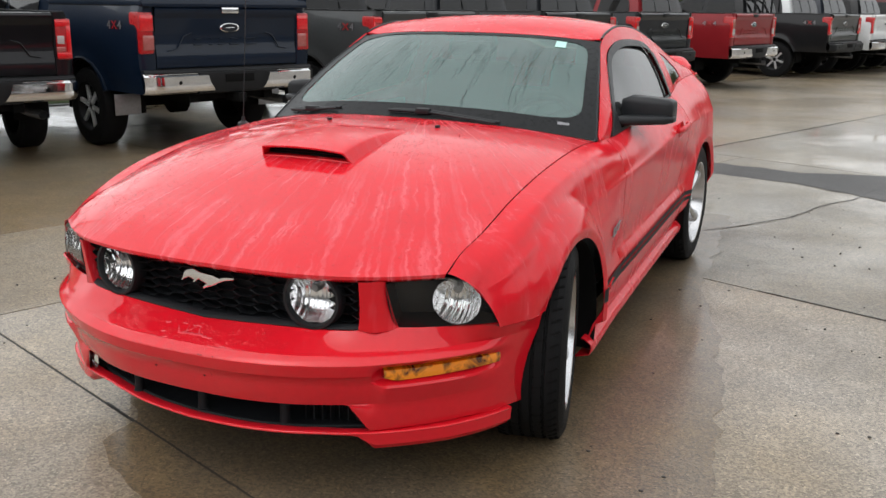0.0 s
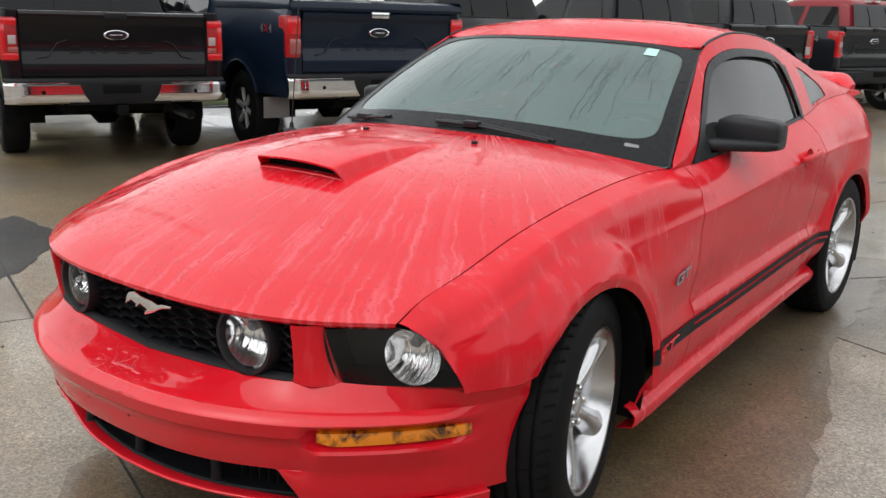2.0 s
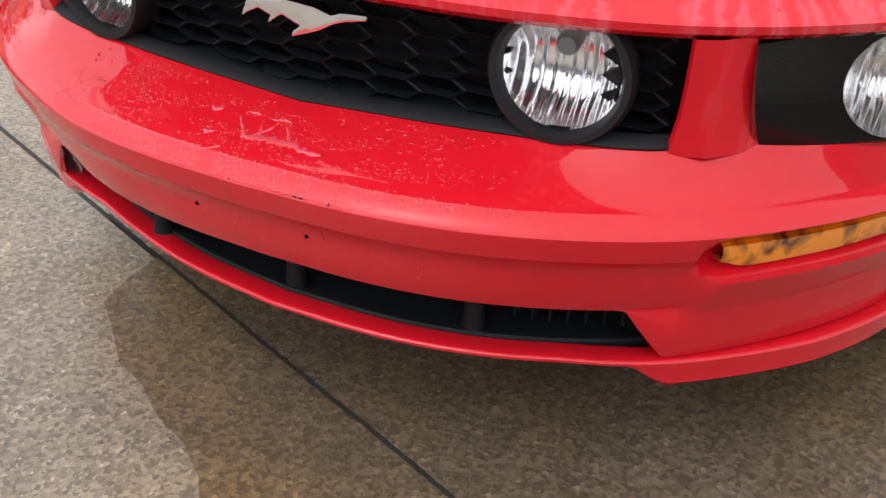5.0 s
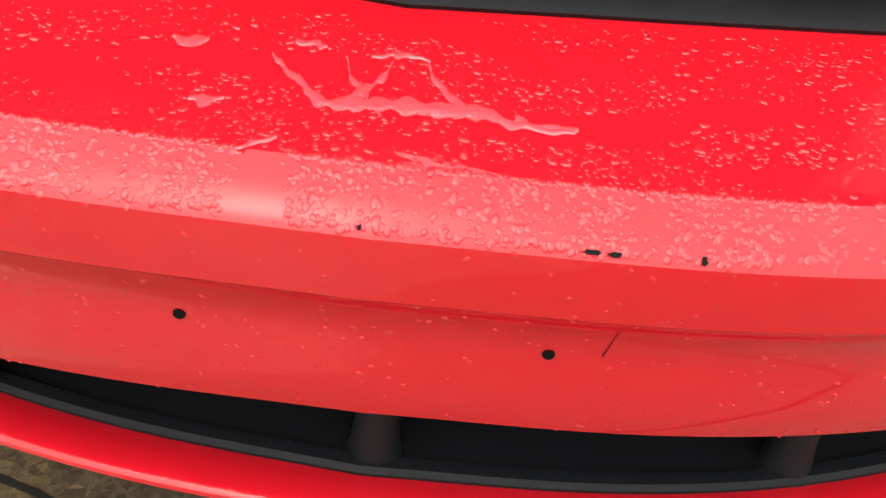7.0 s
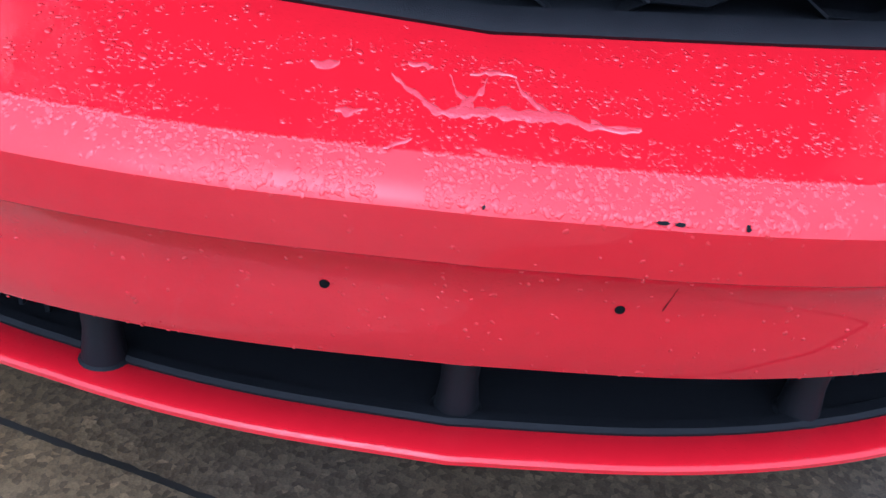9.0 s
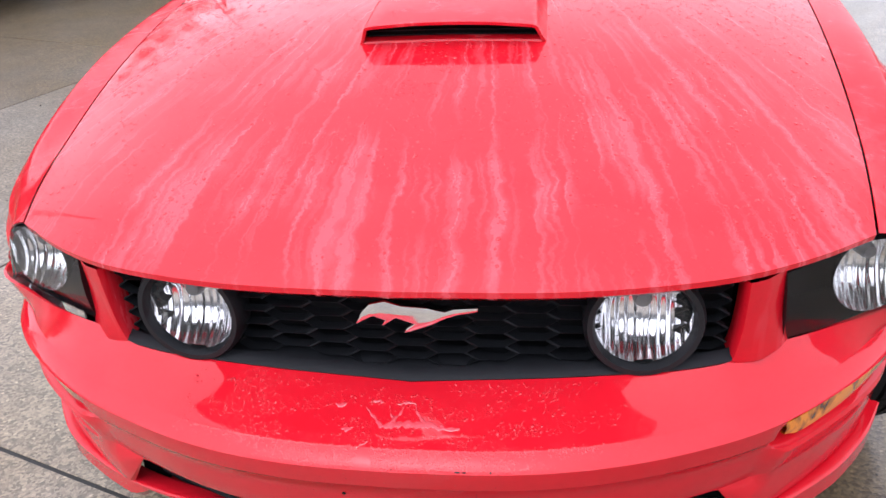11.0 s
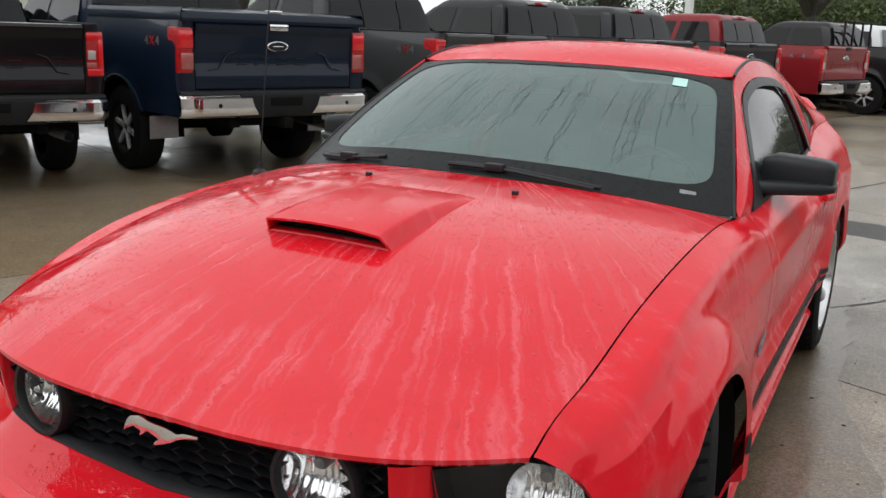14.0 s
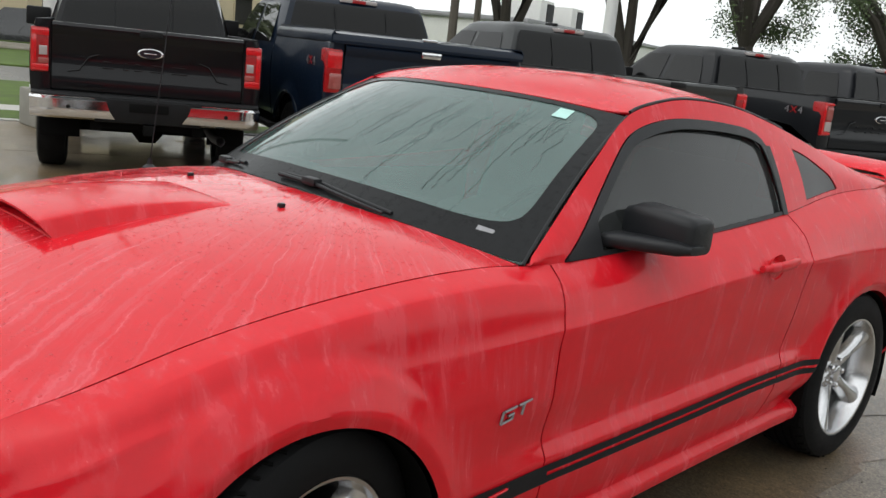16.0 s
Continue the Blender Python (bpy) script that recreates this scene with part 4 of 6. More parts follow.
ring_pts = [wheel_m @ Vector((.185 * math.cos(a), .185 * math.sin(a), 0)) for a in lin(0, 2 * math.pi, 41)]
sw = part("steering_wheel", tube(ring_pts, .014, 8, False), M_BLACK, coupe)
for a in (0.1, 1.57 * 2 - .1, 4.71):
    part("spoke", tube([wheel_m @ Vector((.03 * math.cos(a), .03 * math.sin(a), -.01)), wheel_m @ Vector((.18 * math.cos(a), .18 * math.sin(a), 0))], .013), M_BLACK, sw)
part("hub_pad", lathe([(-.02, .07), (.02, .065), (.03, 0)], 24, wheel_m @ pose(0, 0, 0, 0, -90, 0)), M_BLACK, sw)
for x in (-.37, .37):
    seat = part("seat", block(x - .25, x + .25, 2.30, 2.85, .42, .60, .05), M_GREY, coupe, "grey bucket seat")
    part("backrest", block(-.25, .25, -.07, .07, 0, .62, .05, pose(x, 2.86, .56, -18)), M_GREY, seat)
    part("headrest", block(-.13, .13, -.05, .05, 0, .17, .04, pose(x, 3.06, 1.13, -12)), M_GREY, seat)
part("rear_seat", block(-.62, .62, 3.35, 3.6, .4, .98, .05), M_GREY, coupe)
part("rear_mirror", block(-.11, .11, -.02, .02, -.03, .03, .012, pose(0, 2.16, 1.262, 10)), M_BLACK, coupe)


_b = block(-.016, .016, -.0035, .0035, -.003, .0015)
SIPE = bpy.data.meshes.new("tread_sipe")
_b.to_mesh(SIPE)
_b.free()
SIPE.materials.append(M_DARK)


def wheel(at, side, steer):
    """Tyre with grooves and tread blocks, five broad polished spokes, brake disc."""
    m = pose(*at, 0, 0, steer + (0 if side > 0 else 180))
    R, w = .343, .118
    prof = [(-w, .245), (-w - .004, .27), (-w, .31), (-w + .012, .332), (-.085, R)]
    for gx in (-.055, -.018, .018, .055):
        prof += [(gx - .006, R + .001), (gx - .004, R - .008), (gx + .004, R - .008), (gx + .006, R + .001)]
    prof += [(.085, R), (w - .012, .332), (w, .31), (w + .004, .27), (w, .245), (w - .012, .235), (-w + .012, .235), (-w, .245)]
    tyre = part("wheel", lathe(prof, 72, m), M_RUBBER, coupe, "polished five-spoke alloy wheel with a black tyre", 25)
    count, tracks = (56, (-.086, -.037, .037, .086)) if steer else (44, (-.086, .086))
    for k in range(count):
        a = 360 * k / count
        for off in tracks:
            sipe = new("tread_sipe", SIPE)
            sipe.parent = tyre
            sipe.matrix_parent_inverse = where(tyre).inverted()
            sipe.matrix_basis = m @ pose(0, 0, 0, a + off * 40) @ pose(off, 0, R - .0008, 0, off * 100 if abs(off) > .06 else 0, off * 300)
    part("rim", lathe([(w - .012, .243), (w - .002, .240), (w - .004, .232), (w - .022, .224), (.02, .205), (-.08, .20)], 64, m), M_ALLOY, tyre, "polished alloy rim")
    spokes = []
    for k in range(5):
        mm = m @ pose(0, 0, 0, 72 * k + 20)
        rows = []
        for g in lin(0, 1, 9):
            r = .045 + g * .185
            hw = .030 - .010 * math.sin(g * math.pi) + .014 * g ** 3
            x = .052 + .040 * g
            rows.append([mm @ Vector(q) for q in ((x - .035, -hw - .006, r), (x - .006, -hw, r), (x + .006, -hw * .55, r), (x + .010, 0, r), (x + .006, hw * .55, r), (x - .006, hw, r), (x - .035, hw + .006, r))])
        part("spoke", sheet(rows, out=(m.to_3x3() @ Vector((1, 0, 0)))), M_ALLOY, tyre)
    part("hub", lathe([(.02, .075), (.050, .072), (.060, .055), (.062, .036), (.074, .034), (.078, .028), (.078, 0)], 32, m), M_ALLOY, tyre)
    for k in range(5):
        part("wheel_nut", lathe([(.05, .011), (.072, .011), (.076, .006), (.076, 0)], 6, m @ pose(0, 0, 0, 72 * k + 56) @ pose(0, 0, .055)), M_CHROME, tyre)
    part("brake_disc", lathe([(-.01, .155), (.004, .155), (.004, .06), (-.01, .06)], 40, m), M_STEEL, tyre)
    part("dark_backing", lathe([(-.085, .21), (-.085, 0)], 40, m), M_DARK, tyre)


wheel((.795, FRONT_AXLE, AXLE_Z), 1, 13)
wheel((-.795, FRONT_AXLE, AXLE_Z), -1, 13)
wheel((.755, REAR_AXLE, AXLE_Z), 1, 0)
wheel((-.755, REAR_AXLE, AXLE_Z), -1, 0)


# rain on the bumper: beads, a smeared splash, stone chips and a scratch
def ledge_point(x, g):
    """A point on the bumper cover: g runs from the grille edge (0) down the cover."""
    c = cover(min(1, abs(x) / .98))
    i = min(int(g), len(c) - 2)
    a, b = Vector(c[i]), Vector(c[i + 1])
    p = a + (b - a) * (g - i)
    return Vector((x, p.y, p.z)), (b - a).normalized()


def bead_mesh(spots):
    """Low domes of water, one for each (place, normal, radius, stretch)."""
    n8, verts, faces = 7, [], []
    ring_ = [(math.cos(2 * math.pi * q / n8), math.sin(2 * math.pi * q / n8)) for q in range(n8)]
    for p, nrm, r, st in spots:
        sv = Vector((1, 0, 0)) - nrm * nrm.x
        sv.normalize()
        uv = nrm.cross(sv)
        k = len(verts)
        spin = random.uniform(-.9, .9)
        sv, uv = sv * math.cos(spin) + uv * math.sin(spin), uv * math.cos(spin) - sv * math.sin(spin)
        bulge = [random.uniform(.78, 1.18) for q in ring_]
        for rr, hh in ((1.0, -.05), (.86, .15), (.48, .25)):
            for (c, q), lump in zip(ring_, bulge):
                verts.append(p + (sv * c + uv * q * st) * r * rr * lump + nrm * r * hh)
        verts.append(p + nrm * r * .28)
        for m in (0, 1):
            for q in range(n8):
                a, b = k + m * n8 + q, k + m * n8 + (q + 1) % n8
                faces.append((a, b, b + n8, a + n8))
        for q in range(n8):
            faces.append((k + 2 * n8 + q, k + 2 * n8 + (q + 1) % n8, k + 3 * n8))
    me = bpy.data.meshes.new("beads")
    me.from_pydata(verts, [], faces)
    bm = bmesh.new()
    bm.from_mesh(me)
    bpy.data.meshes.remove(me)
    return bm


def size_of_bead(big=.0038):
    return random.choices((random.uniform(.0006, .0012), random.uniform(.0012, .0021), random.uniform(.0021, big)), (58, 34, 8))[0]


random.seed(21)
spots = []
for k in range(17500):
    x = random.uniform(-.44, .60)
    g = random.choices((random.uniform(.2, 4), random.uniform(4, 7.6), random.uniform(7.6, 17)), (52, 46, 3))[0]
    if g < 4 and noise.noise((x * 11, g * 1.3, 2)) < random.uniform(-.25, .15):
        continue
    if 4 <= g < 7.6 and noise.noise((x * 30, 5, 2)) < random.uniform(-.4, -.05):
        continue
    if abs(x) > random.uniform(.22, .38):
        continue
    p, d = ledge_point(x, g)
    nrm = Vector((0, d.z, -d.y))
    if nrm.y > 0:
        nrm.negate()
    if g < 4:
        nrm = Vector((0, -.2, 1)).normalized()
    spots.append((p, nrm, size_of_bead(.0038 if g < 4 else .0025) * (.78 if g < 4 else .9) if g < 7.6 else random.uniform(.0009, .0018), random.uniform(.6, 1.7)))
tagged(part("rain_film", bead_mesh(spots), M_DEEP, coupe, "clear beads of rain water", 80), kind="stuff")
# finer beads all over the bonnet, thicker between the runs
spots = []
for k in range(15000):
    u, v = random.uniform(-.99, .99), random.uniform(.01, .99)
    p, q, w = Vector(bonnet(u, v)), Vector(bonnet(min(1, u + .004), v)), Vector(bonnet(u, v + .004))
    if abs(p.x) < .185 and .72 < p.y < 1.2:
        continue
    if noise.noise((p.x * 6, p.y * 6, 4)) + .6 * noise.noise((p.x * 25, p.y * 12, 8)) < random.uniform(-.5, .3):
        continue
    nrm = (q - p).cross(w - p).normalized()
    spots.append((p, nrm, 1.35 * size_of_bead(.0034), random.uniform(.85, 1.3)))
tagged(part("rain_film", bead_mesh(spots), M_WATER, coupe, "fine beads of rain water", 80), kind="stuff")
# smeared splash on the ledge: ragged ribbons of water, sky sheen painted as paler red
M_SMEAR_SHEEN = material("water_smear_sheen", (0.70, 0.07, 0.09), 0.10, 0.0, 1.0, noise_scale=90, amount=0.25, bump=0.4, bump_scale=260)
for pts in (((-.062, .108, .001), (-.045, .090, .003), (-.029, .074, .005), (-.005, .078, .007), (.022, .079, .006), (.046, .080, .005), (.060, .073, .003), (.090, .076, .002)),
            ((-.026, .114, .001), (-.020, .098, .003), (-.010, .082, .006)), ((-.002, .118, .001), (-.008, .098, .004), (-.022, .078, .004)),
            ((.014, .120, .001), (.022, .100, .004), (.036, .082, .005)), ((-.012, .116, .001), (.002, .122, .002), (.016, .119, .001)),
            ((-.052, .122, .002), (-.042, .120, .003), (-.036, .121, .001)), ((-.112, .111, .002), (-.102, .110, .004), (-.094, .112, .001)),
            ((-.092, .062, .002), (-.084, .064, .004), (-.076, .068, .001)), ((-.062, .028, .001), (-.054, .033, .003), (-.046, .040, .001)),
            ((.060, .078, .003), (.075, .070, .003), (.088, .071, .001))):
    fine = curve(*[(i, *p) for i, p in enumerate(pts)])
    rows = []
    for i in lin(0, len(pts) - 1, 8 * len(pts)):
        x, y, w = fine(i)
        w *= 1 + .9 * noise.noise((x * 160, y * 160, 2))
        x, y = x + .002 * noise.noise((x * 120, y * 120, 5)), y + .003 * noise.noise((x * 150, 3, y * 150))
        row = []
        for off, h in ((-1, .0001), (-.6, .0008), (.6, .0008), (1, .0001)):
            yy = y + off * w
            c = cover(min(1, abs(x) / .98))
            g = max(0, min(3.99, 4 * (c[0][1] - yy) / (c[0][1] - c[4][1])))
            q, d = ledge_point(x, g)
            row.append((x, yy, q.z + h))
        rows.append(row)
    part("splash", sheet(rows, out=(0, 0, 1)), M_SMEAR_SHEEN, coupe, "smeared film of rain water", 80)
M_CHIP = material("bare_black_primer", (.008, .008, .009), .8, spec=.1)
for x0, g0, w, hgt in ((.094, 7.3, .0036, .22), (.104, 7.35, .0030, .2), (.143, 7.3, .0014, .35), (-.004, 7.2, .0010, .2)):
    ring_ = []
    for q in range(14):
        a = 2 * math.pi * q / 14
        k = 1 + .6 * noise.noise((math.cos(a) * 3 + x0 * 90, math.sin(a) * 3, 1))
        p, d = ledge_point(x0 + math.cos(a) * w * k, g0 + math.sin(a) * hgt * k)
        ring_.append(p + Vector((0, -.0012, .0004)))
    bm = bmesh.new()
    bm.faces.new([bm.verts.new(p) for p in ring_])
    part("stone_chip", bm, M_CHIP, coupe, "black stone chip in the paint")
part("scratch", tube([ledge_point(.1185, 11.3)[0] + Vector((0, -.0004, 0)), ledge_point(.1175, 12.2)[0] + Vector((0, -.0004, 0)), ledge_point(.1165, 13.2)[0] + Vector((0, -.0004, 0))], lambda g: .0001 + .00025 * g, 5), M_CHIP, coupe)

# ---- ground ----
def wet_concrete(name, color, film=0.36, gloss=0.6, spec=0.5):
    """Exposed-aggregate concrete, soaked: dark and brownish, under a broken film of water."""
    m = bpy.data.materials.new(name)
    m.use_nodes = True
    n, l = m.node_tree.nodes, m.node_tree.links
    b = n["Principled BSDF"]
    geo, obi = n.new("ShaderNodeNewGeometry"), n.new("ShaderNodeObjectInfo")

    def noise_tex(scale, detail=4, rough=0.6):
        t = n.new("ShaderNodeTexNoise")
        t.inputs["Scale"].default_value, t.inputs["Detail"].default_value, t.inputs["Roughness"].default_value = scale, detail, rough
        l.new(geo.outputs["Position"], t.inputs["Vector"])
        return t.outputs["Fac"]

    def ranged(src, a, b2, c, d):
        r = n.new("ShaderNodeMapRange")
        r.inputs[1].default_value, r.inputs[2].default_value, r.inputs[3].default_value, r.inputs[4].default_value = a, b2, c, d
        l.new(src, r.inputs[0])
        return r.outputs[0]

    def times(a, b2, op='MULTIPLY'):
        q = n.new("ShaderNodeMath")
        q.operation = op
        l.new(a, q.inputs[0])
        l.new(b2, q.inputs[1])
        return q.outputs[0]

    stone = n.new("ShaderNodeTexVoronoi")
    stone.inputs["Scale"].default_value = 135
    l.new(geo.outputs["Position"], stone.inputs["Vector"])
    sep = n.new("ShaderNodeSeparateColor")
    l.new(stone.outputs["Color"], sep.inputs[0])
    value = times(ranged(sep.outputs[0], 0, 1, .55, 1.48), ranged(noise_tex(420, 3), .3, .7, .72, 1.28))
    value = times(value, ranged(sep.outputs[1], .90, .95, .98, 1.4))      # a pale pebble here and there
    value = times(value, ranged(noise_tex(1.1, 6, .65), .3, .7, .74, 1.22))
    value = times(value, ranged(noise_tex(6, 4), .3, .7, .88, 1.12))
    value = times(value, ranged(obi.outputs["Random"], 0, 1, .86, 1.10))
    hs = n.new("ShaderNodeHueSaturation")
    hs.inputs["Color"].default_value = (*color, 1)
    l.new(value, hs.inputs["Value"])
    l.new(ranged(noise_tex(.7, 4), .35, .65, .75, 1.25), hs.inputs["Saturation"])
    l.new(hs.outputs[0], b.inputs["Base Color"])
    pool = noise_tex(.55, 5, .62)
    b.inputs["Roughness"].default_value = .45
    b.inputs["Specular IOR Level"].default_value = spec
    l.new(ranged(pool, .40, .58, film * .5, gloss), b.inputs["Coat Weight"])
    l.new(ranged(pool, .42, .60, .22, .05), b.inputs["Coat Roughness"])
    b.inputs["Coat IOR"].default_value = 1.45
    bp = n.new("ShaderNodeBump")
    bp.inputs["Distance"].default_value = .0018
    l.new(ranged(pool, .46, .58, .55, .12), bp.inputs["Strength"])
    l.new(times(stone.outputs["Distance"], noise_tex(300, 3), 'ADD'), bp.inputs["Height"])
    l.new(bp.outputs[0], b.inputs["Normal"])
    cb = n.new("ShaderNodeBump")
    cb.inputs["Distance"].default_value = .0012
    l.new(ranged(pool, .46, .58, .35, .02), cb.inputs["Strength"])
    l.new(times(stone.outputs["Distance"], noise_tex(160, 3), 'ADD'), cb.inputs["Height"])
    l.new(cb.outputs[0], b.inputs["Coat Normal"])
    return m


M_CONC = wet_concrete("wet_concrete", (0.220, 0.180, 0.128))
M_DULL = wet_concrete("dull_wet_concrete", (0.172, 0.146, 0.108))
M_BROWN = wet_concrete("brown_wet_concrete", (0.166, 0.125, 0.076), 0.7, 0.9)
# soaked concrete, darkened further to paint in the car's reflection
M_SOAK_REFLECTION = wet_concrete("soaked_concrete", (0.148, 0.104, 0.056), 1.6)
M_JOINT = material("joint_filler", (0.020, 0.018, 0.015), 0.6, noise_scale=20, amount=0.4)
M_ASPH = wet_concrete("wet_asphalt", (0.046, 0.043, 0.041), 0.05, 0.06, 0.15)
M_GRASS = material("grass", (0.085, 0.128, 0.032), 0.85, noise_scale=2.2, amount=0.5, bump=0.9, bump_scale=40, spec=0.2)
ground = part("ground", block(-400, 400, -300, 600, -.4, -.003), M_JOINT, None)
tagged(ground, "wet concrete lot in large slabs with dark joints", "ground", kind="structure")
GA = radians(20.0)
GU, GV = Vector((math.cos(GA), -math.sin(GA), 0)), Vector((math.sin(GA), math.cos(GA), 0))
G0 = Vector((-1.93, .866, 0))
ULINES = [-8.8, -6.1, -1.62, 0, 4.6, 9.2, 14, 19, 25, 32, 40]
VLINES = [-22, -14, -9.6, -6.4, -3.2, 0, 3.165, 7.4, 11.6, 15.8, 20, 24.2, 28.4, 33, 38, 44, 51.5]
turn = Matrix.Rotation(-GA, 4, 'Z')
for c, d in zip(VLINES, VLINES[1:]):
    across = ULINES if c < 7 else [-8.8, -5.0, -.58] + ULINES[4:]
    for a, b in zip(across, across[1:]):
        g = .006
        part("slab", block(a + g, b - g, c + g, d - g, -.2, 0, .0015, Matrix.Translation(G0) @ turn, 1), M_BROWN if c > -4 and (b < -1.5 or (b < .1 and c < -.1)) else M_DULL if c > 3 and a > -1 else M_CONC, ground)


def patch(pts, name, mat, label, top=.003):
    """A thin irregular layer on the slabs, its edge roughened."""
    p = []
    for (x0, y0), (x1, y1) in zip(pts, pts[1:] + pts[:1]):
        k = max(2, int(math.hypot(x1 - x0, y1 - y0) / .06))
        for i in range(k):
            g = i / k
            x, y = x0 + (x1 - x0) * g, y0 + (y1 - y0) * g
            p.append((x + .05 * noise.noise((x * 7, y * 7, 0)) + .008 * noise.noise((x * 30, y * 30, 3)), y + .05 * noise.noise((x * 7, y * 7, 9)) + .008 * noise.noise((x * 30, y * 30, 5))))
    bm = bmesh.new()
    f = bm.faces.new([bm.verts.new((x, y, top)) for x, y in p])
    bm.normal_update()
    if f.normal.z < 0:
        f.normal_flip()
    ob = part(name, bm, mat, None)
    return tagged(ob, label, "patch", kind="structure")


patch([(.30, 7.35), (1.2, 7.12), (2.0, 7.35), (3.4, 7.5), (3.6, 6.6), (2.6, 5.75), (2.0, 6.0), (1.25, 6.5), (.42, 6.72)], "asphalt_patch", M_ASPH, "dark gravelly asphalt patch in the concrete")
patch([(-4.05, 1.9), (-3.4, 1.85), (-3.05, 1.6), (-2.62, 1.10), (-2.7, .95), (-3.25, 1.0), (-3.75, 1.3)], "asphalt_patch", M_ASPH, "dark round asphalt patch in the concrete")
patch([(4.12, 20.4), (4.96, 23.6), (5.8, 24.7), (7.2, 22.4), (5.0, 19.2), (4.3, 19.0)], "asphalt_patch", M_ASPH, "dark asphalt patch in the concrete")
patch([(3.03, 14.4), (3.57, 15.8), (4.3, 17.5), (5.6, 17.0), (4.6, 14.3), (3.25, 13.9)], "asphalt_patch", M_ASPH, "dark asphalt patch in the concrete")

# wet in front; the driver's-side edge paints in the car's dark reflection
patch([(-.56, .42), (-.47, .20), (-.40, .08), (-.09, -.06), (.217, -.33), (.42, -.55), (.8, -.86), (1.35, -.72), (1.52, .2), (1.36, 1.5), (1.22, 2.3), (1.02, 3.05), (.98, 3.9), (.9, 4.9), (-.9, 4.9), (-1.0, 2.5), (-.95, .7)], "soaked_concrete", M_SOAK_REFLECTION, "soaked brown concrete under the dripping car, with the car's dark reflection painted in", .0025)


patch([(.25, 3.75), (.80, 4.30), (1.06, 4.66), (1.30, 5.05), (1.46, 5.55), (1.69, 6.03), (1.3, 6.46), (.42, 6.74), (.2, 5.2)], "pale_concrete", wet_concrete("pale_wet_concrete", (0.215, 0.188, 0.145)), "paler wet concrete between crack and asphalt", .0018)

# the joint shows through the soaked film
def joint(u0, v0, u1, v1, w=.0045):
    """A ragged dark joint along a line of the slab grid."""
    k = int(math.hypot(u1 - u0, v1 - v0) / .007)
    along = (GU * (u1 - u0) + GV * (v1 - v0)).normalized()
    side_way = Vector((-along.y, along.x, 0))
    rows = []
    for i in range(k + 1):
        g = i / k
        p = G0 + GU * (u0 + (u1 - u0) * g) + GV * (v0 + (v1 - v0) * g) + Vector((0, 0, .0036))
        q = g * (u1 - u0 + v1 - v0)
        p += side_way * .003 * noise.noise((q * 9, u0, v0))
        rows.append([tuple(p - side_way * w * (1 + .55 * noise.noise((q * 60, 1, 1)))), tuple(p + side_way * w * (1 + .55 * noise.noise((q * 60, 7, 1))))])
    ob = part("joint", sheet(rows, out=(0, 0, 1)), M_JOINT, None)
    tagged(ob, "dark joint between the concrete slabs", "joint", kind="structure")


joint(1.3, 0, 3.9, 0)
joint(2.3, 3.165, 8.5, 3.165, .006)
joint(-.58, 7.4, -.58, 30, .008)
joint(-8.8, 0, -.6, 0, .006)


def crack(pts, w, label):
    rows = []
    fine = []
    for (x0, y0), (x1, y1) in zip(pts, pts[1:]):
        for i in range(14):
            g = i / 14
            x, y = x0 + (x1 - x0) * g, y0 + (y1 - y0) * g
            fine.append((x + .035 * noise.noise((x * 5, y * 5, 1)) + .012 * noise.noise((x * 25, y * 25, 1)), y + .035 * noise.noise((x * 5, y * 5, 7)) + .012 * noise.noise((x * 25, y * 25, 7))))
    for k, (x, y) in enumerate(fine):
        ww = w * (.6 + .8 * abs(noise.noise((x * 11, y * 11, 4))))
        rows.append([(x - ww, y + ww * .5, .0035), (x + ww, y - ww * .5, .0035)])
    ob = part("crack", sheet(rows, out=(0, 0, 1)), M_JOINT, None)
    tagged(ob, label, "crack", kind="structure")


crack([(.35, 3.7), (.80, 4.30), (1.06, 4.66), (1.30, 5.05), (1.46, 5.55), (1.69, 6.03), (2.2, 7.6), (2.75, 9.1), (3.0, 10.4)], .006, "dark crack wandering across the concrete")
# loose grit
random.seed(4)
bms = []
for k in range(330):
    x, y = random.uniform(-2.6, 3.2), random.uniform(-1.8, 6.0)
    if abs(x) < .9 and 0 < y < 4.7:
        continue
    r = random.uniform(.003, .007)
    b = bmesh.new()
    bmesh.ops.create_icosphere(b, subdivisions=1, radius=r, matrix=Matrix.Translation((x, y, r * .5)) @ Matrix.Diagonal((random.uniform(.7, 1.6), 1, .7, 1)))
    bms.append(b)
grit = part("grit", join(*bms), M_ASPH, None)
tagged(grit, "scattered dark grit and seeds on the concrete", "grit", kind="stuff")

# lawn strip, street and far verge behind the parked row, laid along the row
def strip(name, u0, u1, v0, v1, z0, z1, mat, label, category, kind="structure"):
    ob = part(name, block(u0, u1, v0, v1, z0, z1, 0, Matrix.Translation(G0) @ turn), mat, None)
    return tagged(ob, label, category, kind=kind)


M_KERB = material("pale_kerb", (0.42, 0.41, 0.38), 0.6, noise_scale=4, amount=0.15)
M_ROAD = material("wet_road", (0.16, 0.155, 0.15), 0.3, noise_scale=2, amount=0.15, bump=.5, bump_scale=120)
strip("kerb", -8.98, -8.80, -40, 70, -.2, .012, M_KERB, "pale flush concrete kerb", "kerb")
strip("lawn", -10.0, -8.98, -60, 70, -.2, .016, M_GRASS, "narrow green verge beside the lot", "lawn")
strip("pavement", -10.75, -10.0, -60, 70, -.2, .020, M_KERB, "pale concrete footpath", "pavement")
strip("lawn", -15.8, -10.75, -60, 70, -.2, .016, M_GRASS, "short green lawn strip", "lawn")
